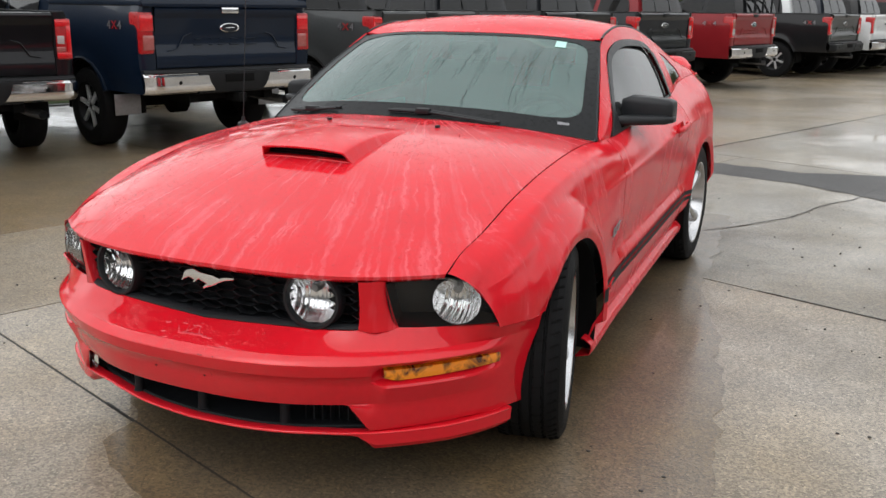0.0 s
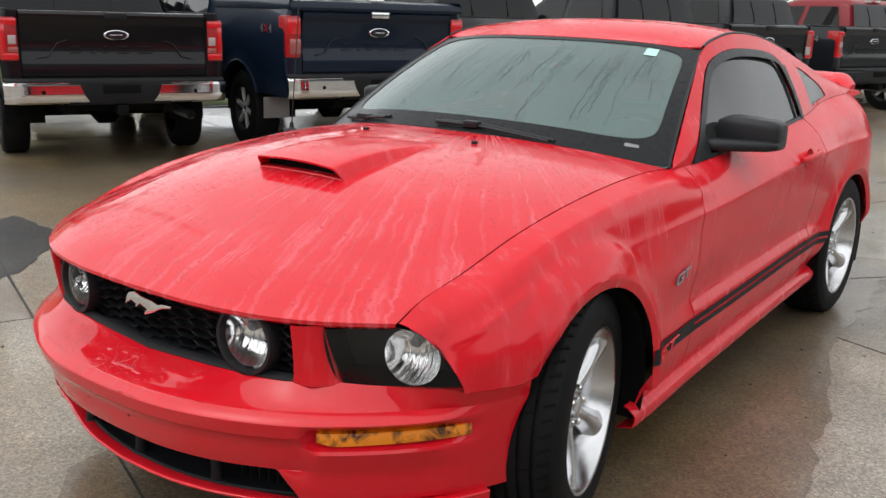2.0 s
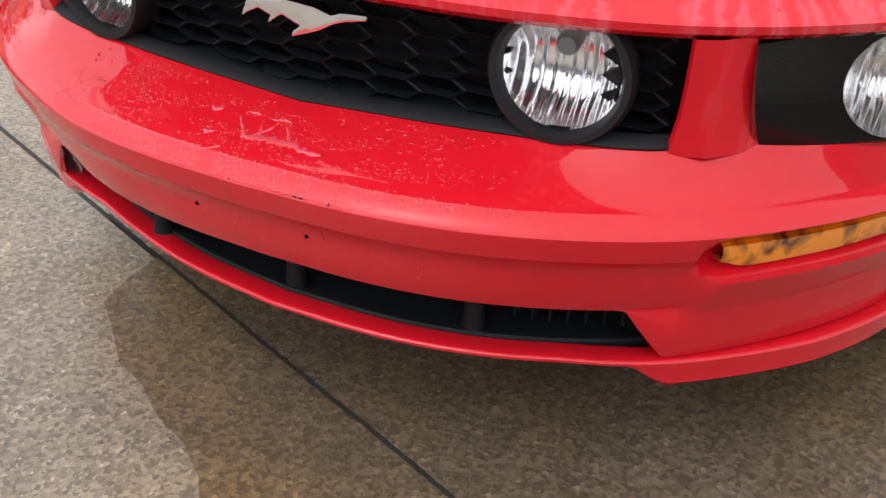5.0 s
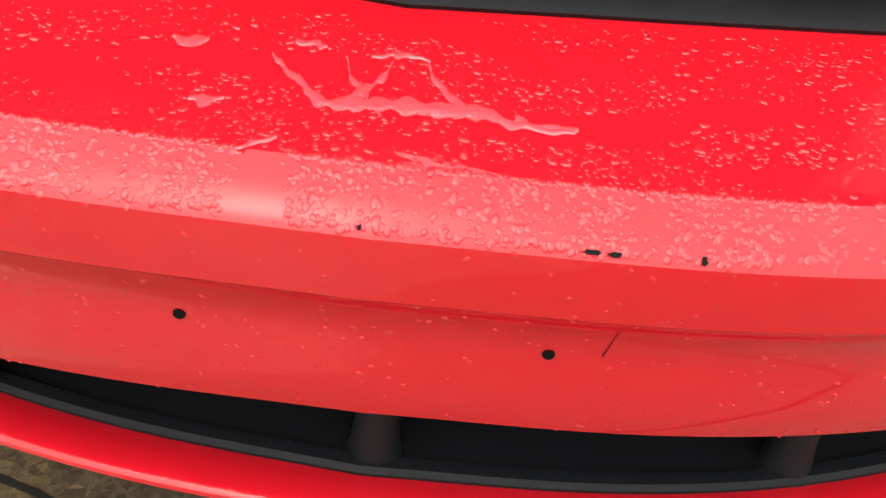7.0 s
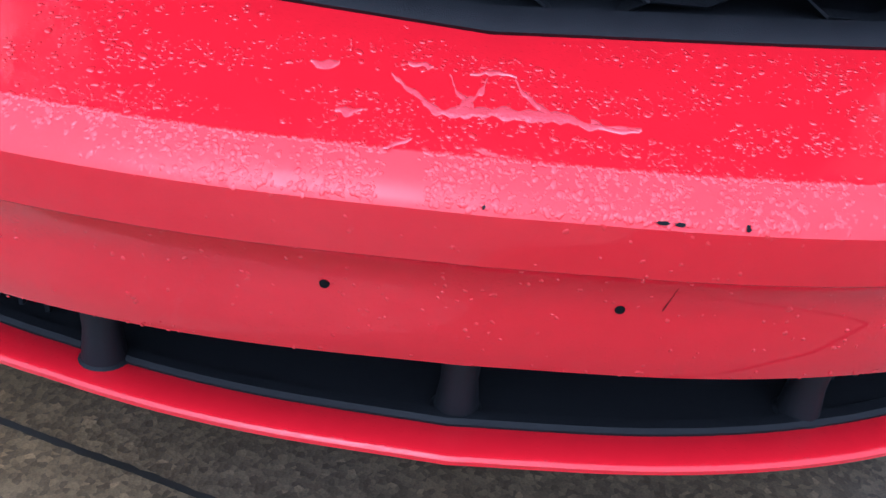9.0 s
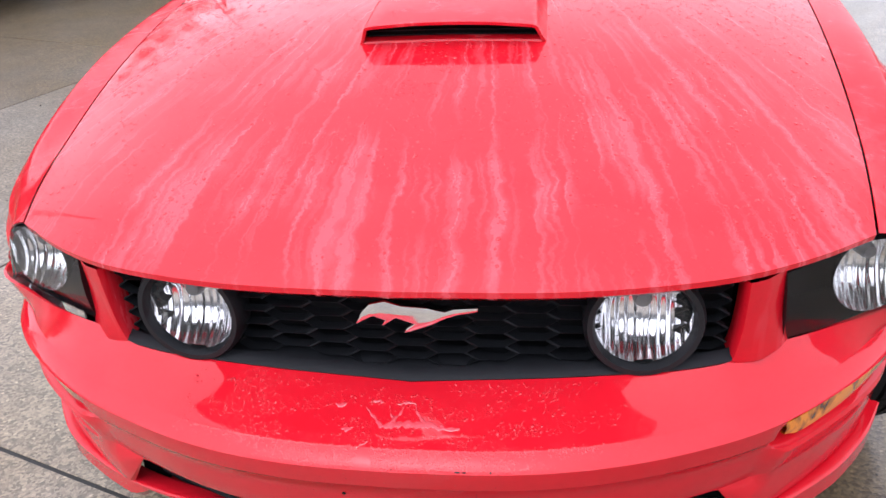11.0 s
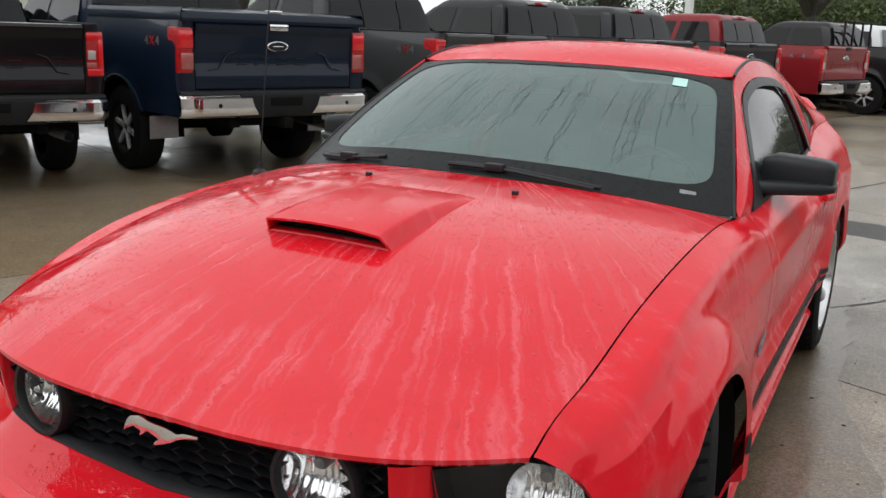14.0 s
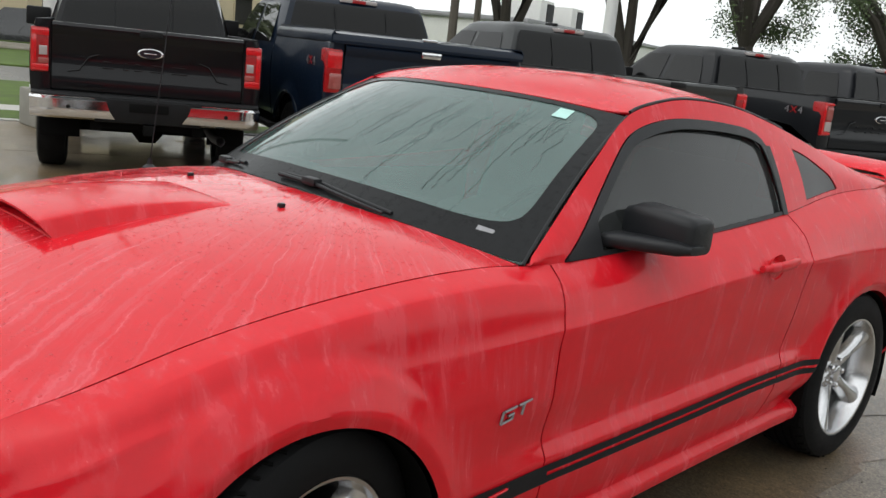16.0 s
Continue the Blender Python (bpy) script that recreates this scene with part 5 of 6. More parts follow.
strip("street", -20.6, -15.8, -80, 160, -.2, .01, M_ROAD, "wet grey street", "road")
strip("lawn", -29.5, -20.6, -80, 160, -.2, .05, M_GRASS, "green lawn beyond the street", "lawn")
strip("street", -37, -29.5, -80, 160, -.2, .01, M_ROAD, "wet parking lane before the far building", "road")
strip("lawn", -90, -37, -80, 160, -.2, .05, M_GRASS, "green lawn beyond the parking lane", "lawn")
strip("lawn", -8.8, 120, 51.5, 84, -.2, .06, M_GRASS, "green lawn beyond the lot", "lawn")
strip("street", -8.8, 160, 84, 96, -.2, .02, M_ROAD, "wet street beyond the lawn", "road")
strip("lawn", -8.8, 160, 96, 200, -.2, .06, M_GRASS, "green lawn under the far trees", "lawn")

# plain walls added out of view to darken the horizon in reflections
M_UNSEEN_WALL = material("grey_unseen_wall", (.16, .16, .165), .6, noise_scale=.6, amount=.1)
strip("unseen_wall_south", -60, 25, -27, -26, 0, 7.0, M_UNSEEN_WALL, "plain grey wall added out of view to darken reflections", "wall")
added_wall = strip("unseen_wall_east", 24, 25, -60, 60, 0, 5.5, M_UNSEEN_WALL, "plain grey wall added out of view along the lot", "wall")

# ---- parked pickups ----
M_TRIM = material("grey_black_trim", (0.012, 0.0125, 0.0135), 0.5, noise_scale=8, amount=0.25, bump=.2, bump_scale=300, spec=.18)
M_TAIL = material("red_lamp", (0.36, 0.005, 0.007), 0.3, 0.0, 0.3, noise_scale=25, amount=0.25)
M_TAILHOT = material("bright_red_lamp", (0.62, 0.012, 0.016), 0.15, 0.0, 0.8, noise_scale=40, amount=0.2)
M_TAILDIM = material("pale_red_lamp", (0.34, 0.09, 0.08), 0.2, 0.0, 0.8, noise_scale=40, amount=0.25)
M_TAILW = material("white_lamp", (0.40, 0.35, 0.34), 0.15, 0.0, 1.0)
M_OVAL = material("dark_blue_badge", (0.006, 0.008, 0.014), 0.3, 0, .2)
M_RIM = material("machined_rim", (0.62, 0.62, 0.63), 0.3, 0.55, noise_scale=10, amount=0.15)


def lettering(text, size, m, mat, parent, name="letters", depth=.002):
    cu = bpy.data.curves.new("text", 'FONT')
    cu.body, cu.size, cu.extrude, cu.align_x = text, size, depth, 'CENTER'
    ob = bpy.data.objects.new("text", cu)
    me = bpy.data.meshes.new_from_object(ob)
    bpy.data.objects.remove(ob)
    bm = bmesh.new()
    bm.from_mesh(me)
    bpy.data.meshes.remove(me)
    bm.transform(m)
    return part(name, bm, mat, parent)


def pickup(at, turn_z, color, label, chrome=True, cover=False, flaps=False, tall=0.0, rim=None, ring=False, cage=False, near=True, size=.965):
    paint = material("truck_paint", color, 0.35, 0.0, 0.45, 2.5, 0.10, spec=0.1)
    t = holder("pickup_truck", (0, 0, 0), label, "truck", "pickups parked in a row")
    ax, wr = 1.18, .405

    def px(z):
        return curve((.50, .93), (.62, .965), (.85, .998), (1.1, 1.008), (1.3, .992), (1.43, .962))(z)

    def flank(ys, low, top):
        rows = []
        for y in ys:
            zb = low(y)
            r = []
            for z in lin(top(y), zb, 12):
                d = math.hypot(min(abs(y - ax), abs(y - ax - 3.69)), z - .42)
                r.append((px(z) + .03 * max(0, 1 - max(0, d - .50) / .07), y, z))
            rows.append(r)
        return sheet(rows, out=(1, 0, 0))

    def low(y):
        for c in (ax, ax + 3.69):
            d = abs(y - c)
            if d < .50:
                return max(.60, .40 + math.sqrt(.25 - d * d))
        return .60
    arch = [ax - .50 * math.cos(a) for a in lin(0, math.pi, 22)]
    arch2 = [y + 3.69 for y in arch]
    for s in (1, -1):
        part("bed_side", flip(flank([.02, .1, .3, .5, .66] + arch + [1.70, 1.96], low, lambda y: 1.43 + tall), s), paint, t, solid=.02)
        part("cab_side", flip(flank([1.99, 2.5, 3.0, 3.5, 3.95, 4.2] + arch2 + [5.5, 5.8], low, lambda y: 1.33 - .05 * max(0, y - 4.0)), s), paint, t, solid=.02)
        part("wheel_flare", flip(tube([(px(.9) + .012, ax - .505 * math.cos(a), .40 + .505 * math.sin(a)) for a in lin(.4, math.pi - .4, 18)], .022, 6), s), M_TRIM if not cover else paint, t)
        # tail lamp
        def on_lamp(x0, x1, y0, y1, z0, z1, bev):
            x0 = max(x0, .850)
            return block(min(s * x0, s * x1), max(s * x0, s * x1), y0, y1, z0, z1, bev)

        lamp = part("tail_lamp", on_lamp(.815, 1.002, -.010, .17, .985, 1.375, .022), M_TAIL, t, "red tail lamp with a pale inner panel")
        if cover:
            part("lamp_panel", on_lamp(.83, .965, -.016, .0, 1.02, 1.16, .008), M_TAILDIM, lamp)
            part("lamp_panel", on_lamp(.83, .985, -.015, .0, 1.20, 1.35, .010), M_TAILHOT, lamp)
        elif ring:
            for box in ((.822, .992, 1.335, 1.362), (.822, .992, 1.0, 1.026), (.966, .992, 1.02, 1.34)):
                part("lamp_ring", on_lamp(box[0], box[1], -.020, -.006, box[2], box[3], .004), M_TAILHOT, lamp)
            part("reversing_lamp", on_lamp(.835, .95, -.017, .0, 1.04, 1.15, .006), M_TAILW, lamp)
            part("lamp_panel", on_lamp(.835, .95, -.017, .0, 1.17, 1.315, .006), M_TAILDIM, lamp)
        else:
            for box in ((.822, .990, 1.30, 1.36), (.822, .990, 1.0, 1.055), (.950, .990, 1.05, 1.31)):
                part("lamp_ring", on_lamp(box[0], box[1], -.020, -.006, box[2], box[3], .005), M_TAILHOT, lamp)
            part("reversing_lamp", on_lamp(.862, .930, -.017, .0, 1.135, 1.215, .006), M_TAILW, lamp)
            part("lamp_panel", on_lamp(.832, .935, -.016, .0, 1.065, 1.11, .005), M_TAILDIM, lamp)
        # bumper end: bent bright plate
        rows = []
        for u in lin(.36, 1.0, 12):
            e = max(0, u - .86) / .14
            rows.append([(u, -.135 + .10 * e ** 2, z) for z in (.80, .795)] + [(u + q, -.165 + .10 * e ** 2, z) for z, q in ((.775, .005), (.70, 0.0 if u > .4 else -.02), (.655, 0.0 if u > .4 else -.05))] + [(u + (0 if u > .4 else -.07), -.150 + .10 * e ** 2, .625), (u + (0 if u > .4 else -.08), -.11 + .1 * e ** 2, .605)])
        part("bumper_end", flip(sheet(rows, out=(0, -1, 0)), s), M_CHROME if chrome else M_TRIM, t, "chrome bumper end" if chrome else "dark bumper end", solid=.01)
        # wheels
        for yc in (ax, ax + 3.69):
            m = pose(s * .86, yc, wr, 0, 0, 0 if s > 0 else 180)
            w = part("wheel", lathe([(-.13, .25), (-.135, .33), (-.12, .385), (-.09, wr), (.09, wr), (.12, .385), (.135, .33), (.13, .25), (.11, .235), (-.13, .25)], 32, m), M_RUBBER, t, "black tyre on an alloy wheel")
            part("rim", lathe([(.11, .245), (.125, .240), (.115, .225), (.03, .20), (.03, .05), (.085, .05), (.09, 0)], 28, m), M_TRIM, w)
            for k in range(6):
                part("spoke", block(.075, .105, -.022, .022, .04, .228, .006, m @ pose(0, 0, 0, 60 * k + 15)), rim or M_RIM, w)
        part("wheel_well", flip(sheet([[(x, ax - .50 * math.cos(a), .40 + .5 * math.sin(a)) for a in lin(-.1, math.pi + .1, 16)] for x in (.60, .96)]), s), M_DARK, t)
        if flaps:
            part("mud_flap", block(s * .86 - .14, s * .86 + .14, ax - .62, ax - .61, .36, .57, .004), M_STEEL, t, "bright metal mud flap")
        part("side_window", flip(sheet([[(x + .004, y, z) for y, z in zip(lin(a, b, 6), [zz] * 6)] for x, a, b, zz in ((.968, 2.22, 3.02, 1.36), (.899, 2.28, 2.98, 1.60), (.842, 2.36, 2.95, 1.79))], out=(1, 0, 0)), s), M_TINT, t, "dark side window")
        part("side_window", flip(sheet([[(x + .004, y, zz) for y in lin(a, b, 6)] for x, a, b, zz in ((.968, 3.12, 3.95, 1.36), (.899, 3.08, 3.75, 1.60), (.842, 3.05, 3.48, 1.79))], out=(1, 0, 0)), s), M_TINT, t, "dark side window")
        mir = part("door_mirror", block(s * 1.02 if s > 0 else -1.30, 1.30 if s > 0 else -1.02, 3.62, 3.76, 1.33, 1.55, .03), M_TRIM, t)
        part("mirror_arm", block(min(s * .95, s * 1.06), max(s * .95, s * 1.06), 3.66, 3.72, 1.34, 1.40, .01), M_TRIM, mir)
        part("door_handle", block(min(s * 1.005, s * 1.03), max(s * 1.005, s * 1.03), 2.45, 2.65, 1.13, 1.165, .008), M_TRIM if not cover else M_CHROME, t)
        part("frame_rail", block(s * .45 - .05, s * .45 + .05, .0, 5.4, .50, .64), M_DARK, t)
        if near:
            for word, off, tone in (("4", -.105, M_STEEL), ("X", 0, M_TAIL), ("4", .105, M_STEEL)):
                lettering(word, .115, pose(s * 1.013, .44 + s * off, 1.21 + tall, 90, 0, 90 if s > 0 else -90) @ Matrix.Diagonal((1.35, 1, 1, 1)), tone, t, "bedside_letter")
    # tailgate with its spoiler lip, shallow recess and raised bars of lettering
    prof = ((.835, .03), (.85, .004), (.90, 0), (1.00, .002), (1.03, .014), (1.17, .014), (1.22, .004), (1.31, .002), (1.335, -.004), (1.36, -.02), (1.405, -.022), (1.43, .0), (1.435, .05))
    rows = [[(u * .825, y, z + (tall if z > 1.3 else 0)) for z, y in prof] for u in lin(-1, 1, 13)]
    gate = part("tailgate", sheet(rows, out=(0, -1, 0)), paint, t, solid=.02)
    ov = part("badge", lathe([(0, .118), (.012, .114), (.016, .100), (.014, .096), (.014, 0)], 36, pose(0, .002, 1.225, 0, 0, -90) @ Matrix.Diagonal((1, 1, .40, 1))), M_CHROME, gate, "dark oval badge with a bright rim")
    part("badge_bar", block(-.055, .055, -.0185, -.016, 1.221, 1.229, .002), M_CHROME, ov)
    part("badge_field", lathe([(0, .096), (.003, .094), (.003, 0)], 32, pose(0, -.013, 1.225, 0, 0, -90) @ Matrix.Diagonal((1, 1, .40, 1))), M_OVAL, ov)
    for k, (x, w) in enumerate(((-.36, .10), (-.21, .05), (-.10, .07), (.06, .12), (.26, .14))):
        part("letter_bar", block(x - w / 2, x + w / 2, -.003, .02, 1.06, 1.068, .002), paint, gate)
        part("letter_bar", block(x - w / 2 + .01, x + w / 2 - .02, -.003, .02, 1.115, 1.123, .002), paint, gate)
    part("gate_handle", block(-.10, .10, -.035, .02, 1.365 + tall, 1.425 + tall, .012), M_CHROME if cover else M_TRIM, gate)
    for s in (1, -1):
        # painted corner post that carries the tail lamp, and the seam beside the tailgate
        rows = []
        for z in lin(.78, 1.432 + tall, 9):
            e = px(z) + .004
            rows.append([(.836, .05, z), (.837, .004, z), (.845, .0, z), (e - .06, .0, z), (e - .025, .006, z), (e - .004, .024, z), (e, .06, z), (e + .001, .16, z)])
        part("bed_corner", flip(sheet(rows, out=(.3, -1, 0)), s), paint, t, solid=.01)
        part("gate_seam", block(s * .8305 - .0045, s * .8305 + .0045, .012, .03, .84, 1.43 + tall, 0), M_DARK, t)
        part("gate_crease", tube([(s * .70, -.003, 1.012), (s * .60, -.002, 1.03), (s * .52, -.001, 1.15), (s * .44, -.002, 1.175)], .006, 6), paint, gate)
        for y0 in (1.975, 3.05):
            part("door_seam", flip(sheet([[(px(z) + .004, y0 + q, z) for q in (-.006, .006)] for z in lin(1.32, .62, 8)], out=(1, 0, 0)), s), M_DARK, t)
        part("bed_rail_cap", block(min(s * .90, s * .965), max(s * .90, s * .965), .03, 1.95, 1.425 + tall, 1.445 + tall, .006), M_TRIM, t)
        part("running_board", block(min(s * .80, s * 1.0), max(s * .80, s * 1.0), 1.95, 4.15, .44, .50, .02), M_TRIM, t)
        part("parking_sensor", lathe([(0, .020), (.004, .018), (.004, 0)], 12, pose(s * .68, -.163, .715, 0, 0, -90)), M_DARK, t)
    part("lower_gate_trim", block(-.79, .79, .0, .04, .815, .842, .004), M_DARK, t)
    part("roof_fin", block(-.03, .03, 2.5, 2.72, 1.94, 1.985, .012), M_TRIM, t)
    part("bumper_step", sheet([[(u * .46, y, z) for y, z in ((.05, .835), (-.10, .83), (-.155, .80), (-.16, .70), (-.13, .60), (.0, .58))] for u in lin(-1, 1, 9)], out=(0, -1, 0)), M_TRIM, t, solid=.01)
    part("step_pad", sheet([[(u, y + .09 * max(0, abs(u) - .86) / .14, z) for y, z in ((.06, .836), (-.11, .834), (-.14, .812), (-.13, .79))] for u in lin(-.99, .99, 21)], out=(0, -.3, 1)), M_TRIM, t, solid=.01)
    part("plate_recess", block(-.17, .17, -.166, -.15, .70, .78, .006), M_DARK, t)
    part("tow_hitch", join(block(-.045, .045, -.20, .3, .50, .59, .006), block(-.45, .45, .05, .13, .52, .58)), M_DARK, t)
    part("rear_axle", join(tube([(-.8, ax, .42), (.8, ax, .42)], .055), lathe([(-.16, .05), (-.08, .15), (.08, .15), (.16, .05)], 20, pose(.05, ax, .42))), M_DARK, t)
    part("exhaust", tube([(.62, .9, .50), (.62, .2, .48), (.66, -.02, .47)], .045, 10, False), M_STEEL, t)
    part("spare_tyre", lathe([(-.1, .2), (-.1, .36), (.1, .36), (.1, .2)], 24, pose(0, .62, .62, 0, 90, 0)), M_DARK, t)
    part("bed_inner", block(-.93, .93, .06, 1.95, .66, 1.0), M_DARK, t)
    part("headboard", block(-.93, .93, 1.92, 1.97, .66, 1.40), paint, t)
    # dark blocks added to fill in the shade beneath the truck
    part("dark_under_mass", join(block(-.62, .62, 1.75, 4.3, .36, .56, .03), block(-.30, .45, 2.0, 5.2, .32, .5, .03)), M_DARK, t)
    part("cab_floor", block(-.92, .92, 1.98, 5.75, .5, .9), M_DARK, t)
    # cab roof shell
    rings = []
    for z, x, y0, y1 in ((1.26, .985, 1.985, 4.42), (1.36, .965, 2.00, 4.25), (1.60, .895, 2.06, 3.90), (1.80, .835, 2.14, 3.60), (1.88, .80, 2.20, 3.46), (1.925, .73, 2.28, 3.34), (1.945, .56, 2.46, 3.15)):
        ring_pts = []
        for a in lin(0, 2 * math.pi, 49)[:-1]:
            c, q = math.cos(a), math.sin(a)
            k = (abs(c) ** 13 + abs(q) ** 13) ** (-1 / 13)
            ring_pts.append((x * c * k, (y0 + y1) / 2 + (y1 - y0) / 2 * q * k, z))
        rings.append(ring_pts)
    bm = sheet(rings, closed=True, out=(0, 0, 1))
    bmesh.ops.holes_fill(bm, edges=bm.edges)
    part("cab_roof", bm, paint, t)
    part("rear_window", sheet([[(u * x, y - .012, z) for u in lin(-1, 1, 9)] for x, y, z in ((.85, 1.998, 1.37), (.80, 2.055, 1.60), (.745, 2.135, 1.80), (.72, 2.165, 1.842))], out=(0, -1, 0)), M_TINT, t, "dark rear window")
    for k in (0, 1):
        part("pane_bar", block(-.30 + .6 * k, -.29 + .6 * k, -.018, -.010, 0, .40, 0, pose(0, 1.992, 1.41, -19)), M_TRIM, t)
    part("brake_lamp", block(-.22, .22, 2.17, 2.25, 1.868, 1.912, .012), M_TAILW, t)
    part("brake_lamp_centre", block(-.08, .08, 2.165, 2.22, 1.870, 1.910, .008), M_TAIL, t)
    part("front_screen", sheet([[(u * x, y + .012, z) for u in lin(-1, 1, 9)] for x, y, z in ((.90, 4.26, 1.36), (.82, 3.91, 1.60), (.76, 3.61, 1.80))], out=(0, 1, 0)), M_TINT, t)
    part("engine_hood", sheet([[(u * .95, y, z - .05 * u * u) for u in lin(-1, 1, 11)] for y, z in ((4.2, 1.33), (4.8, 1.31), (5.5, 1.25), (5.78, 1.15), (5.85, .9), (5.85, .55))], out=(0, .3, 1)), paint, t)
    if cover:
        part("bed_cover", sheet([[(u * x, y, z) for u in lin(-1, 1, 11)] for y, z, x in ((-.028, 1.425, .955), (-.032, 1.45, .962), (-.024, 1.485, .960), (.0, 1.512, .945), (.10, 1.528, .93), (1.0, 1.545, .93), (1.88, 1.56, .93), (1.95, 1.545, .93), (1.965, 1.45, .95))], out=(0, 0, 1)), paint, t, "painted bed cover", solid=.03)
        for s in (1, -1):
            part("cover_side", flip(sheet([[(.90, y, 1.54), (.95, y, 1.535), (.968, y, 1.50), (.968, y, 1.44), (.955, y, 1.425)] for y in (-.02, .5, 1.2, 1.95)], out=(1, 0, .3)), s), paint, t, solid=.01)
        part("cover_lock", block(-.07, .07, .02, .10, 1.518, 1.545, .008), M_CHROME, t)
    if cage:
        for x in (-.7, -.25, .25, .7):
            part("rack_bar", block(x - .02, x + .02, 1.86, 1.90, 1.4, 1.98, .005), M_TRIM, t)
        part("rack_bar", block(-.75, .75, 1.86, 1.90, 1.94, 1.98, .005), M_TRIM, t)
    t.matrix_basis = pose(at[0], at[1], 0, 0, 0, turn_z) @ Matrix.Diagonal((size, size, size, 1))
    return t


ROW0, ROWD = Vector((-4.46, 6.50, 0)), Vector((.334, .943, 0))
for s, color, label, kw in (
        (-2.80, (.006, .006, .0075), "black four-wheel-drive pickup with a chrome bumper", dict(spot=(-5.36, 3.63), turn_to=66.5, size=.94)),
        (-.15, (.0045, .010, .022), "navy blue pickup with a bed cover and mud flaps", dict(cover=True, flaps=True, spot=(-4.19, 5.78), turn_to=71.0, size=.988)),
        (2.78, (.046, .049, .050), "dark grey pickup with a chrome bumper", dict(spot=(-3.14, 8.25))),
        (5.92, (.010, .011, .013), "black pickup with ringed tail lamps", dict(ring=True, chrome=False, spot=(-2.2, 11.15))),
        (8.35, (.012, .013, .016), "black pickup with a dark bumper", dict(chrome=False)),
        (11.61, (.20, .012, .016), "dark red pickup with a chrome bumper", dict(ring=True)),
        (16.07, (.010, .010, .011), "black pickup with a dark bumper and a rack", dict(chrome=False, cage=True)),
        (18.56, (.62, .63, .63), "white pickup with a chrome bumper", {}),
        (20.45, (.020, .024, .032), "dark slate pickup with a chrome bumper", dict(near=False)),
        (23.0, (.014, .014, .015), "black pickup with a chrome bumper", dict(near=False)),
        (25.9, (.07, .010, .012), "maroon pickup with a chrome bumper", dict(near=False)),
        (28.4, (.012, .012, .013), "black pickup at the end of the row", dict(near=False, chrome=False))):
    p = Vector((1.9, -1.2, 0)) + (ROW0 + ROWD * s - Vector((1.9, -1.2, 0))) * .965
    pickup(kw.pop("spot", p), kw.pop("turn_to", 73.0), color, label, **kw)
far_truck = pickup((17.5, 62.6), 90, (.70, .71, .71), "white pickup standing on the far lawn", near=False)

# ---- behind the lot ----
def post_base(x, y):
    base = holder("light_pole", (x, y, 0), "white steel light pole on a square concrete footing", "light pole")
    part("footing", block(x - .29, x + .29, y - .29, y + .29, 0, .46, .03, None), M_FOOTING, base, "weathered concrete footing")
    part("flange", block(x - .2, x + .2, y - .2, y + .2, .46, .50, .01), M_WHITE, base)
    part("pole", tube([(x, y, .48), (x, y, 3), (x, y, 8.0)], lambda g: .115 - .03 * g, 16), M_POLE, base)
    part("hand_hole", block(x + .08, x + .14, y - .16, y - .06, 1.0, 1.25, .02), M_WHITE, base)


M_FOOTING = material("weathered_footing", (.25, .24, .21), .75, noise_scale=6, amount=.25, bump=.4, bump_scale=80)
M_POLE = material("white_pole_paint", (.68, .68, .66), .4, noise_scale=4, amount=.08)
M_WOODPOLE = material("grey_timber", (.10, .085, .07), .8, noise_scale=6, amount=.25)
post_base(-9.65, 4.42)
post_base(-7.87, 13.2)
post_base(-4.66, 22.0)
for x, y, h in ((-19.6, 20.6, 9), (-24, 26, 8), (7, 62, 9), (13.5, 72.6, 9), (2, 75, 9)):
    part_ob = part("utility_pole", tube([(x, y, 0), (x, y, h)], lambda g: .15 - .04 * g, 10), M_WOODPOLE, None)
    tagged(part_ob, "grey timber utility pole", "pole", "utility poles")

# beige building across the street
M_BEIGE = material("beige_stucco", (.52, .43, .30), .8, noise_scale=1.5, amount=.08, bump=.3, bump_scale=60)
M_PALE = material("pale_cladding", (.66, .66, .63), .6, noise_scale=1, amount=.06)
bld = holder("beige_building", (-46, 26, 0), "long beige stucco building with dark windows", "building")
bm_m = pose(-52, 22, 0, 0, 0, 20)
part("wall", block(-9, 9, -11, 9, 0, 5.2, .05, bm_m), M_BEIGE, bld)
part("roof_edge", block(-9.2, 9.2, -11.2, 9.2, 5.2, 5.5, .03, bm_m), M_PALE, bld)
for k in range(6):
    wnd = part("window", block(8.98, 9.06, -9.6 + 3.0 * k, -8.0 + 3.0 * k, 1.6, 3.6, .02, bm_m), M_BEIGE, bld)
    part("pane", block(9.05, 9.09, -9.5 + 3.0 * k, -8.1 + 3.0 * k, 1.7, 3.5, 0, bm_m), M_TINT, wnd)
part("wall_lamp", block(9.0, 9.25, 6.5, 6.9, 2.6, 3.0, .03, bm_m), M_TRIM, bld)
low = holder("low_building", (-48, 48, 0), "low pale industrial building with rooftop units", "building")
lm = pose(-46, 50, 0, 0, 0, 20)
part("wall", block(-8, 8, -14, 20, 0, 3.4, .05, lm), M_PALE, low)
part("roof", block(-8.2, 8.2, -14.2, 20.2, 3.4, 3.7, .03, lm), M_STEEL, low)
for y in (-2, 4.5):
    part("rooftop_unit", block(1, 4, y, y + 2.6, 3.7, 5.6, .05, lm), M_PALE, low)
    part("unit_grille", block(4.0, 4.05, y + 1.2, y + 2.5, 3.9, 5.4, 0, lm), M_TRIM, low)
# dark car passing place across the street
sed = holder("dark_sedan", (-30, 11, 0), "dark sedan parked along the street", "car")
sm = pose(-30.5, 11.5, 0, 0, 0, -20)
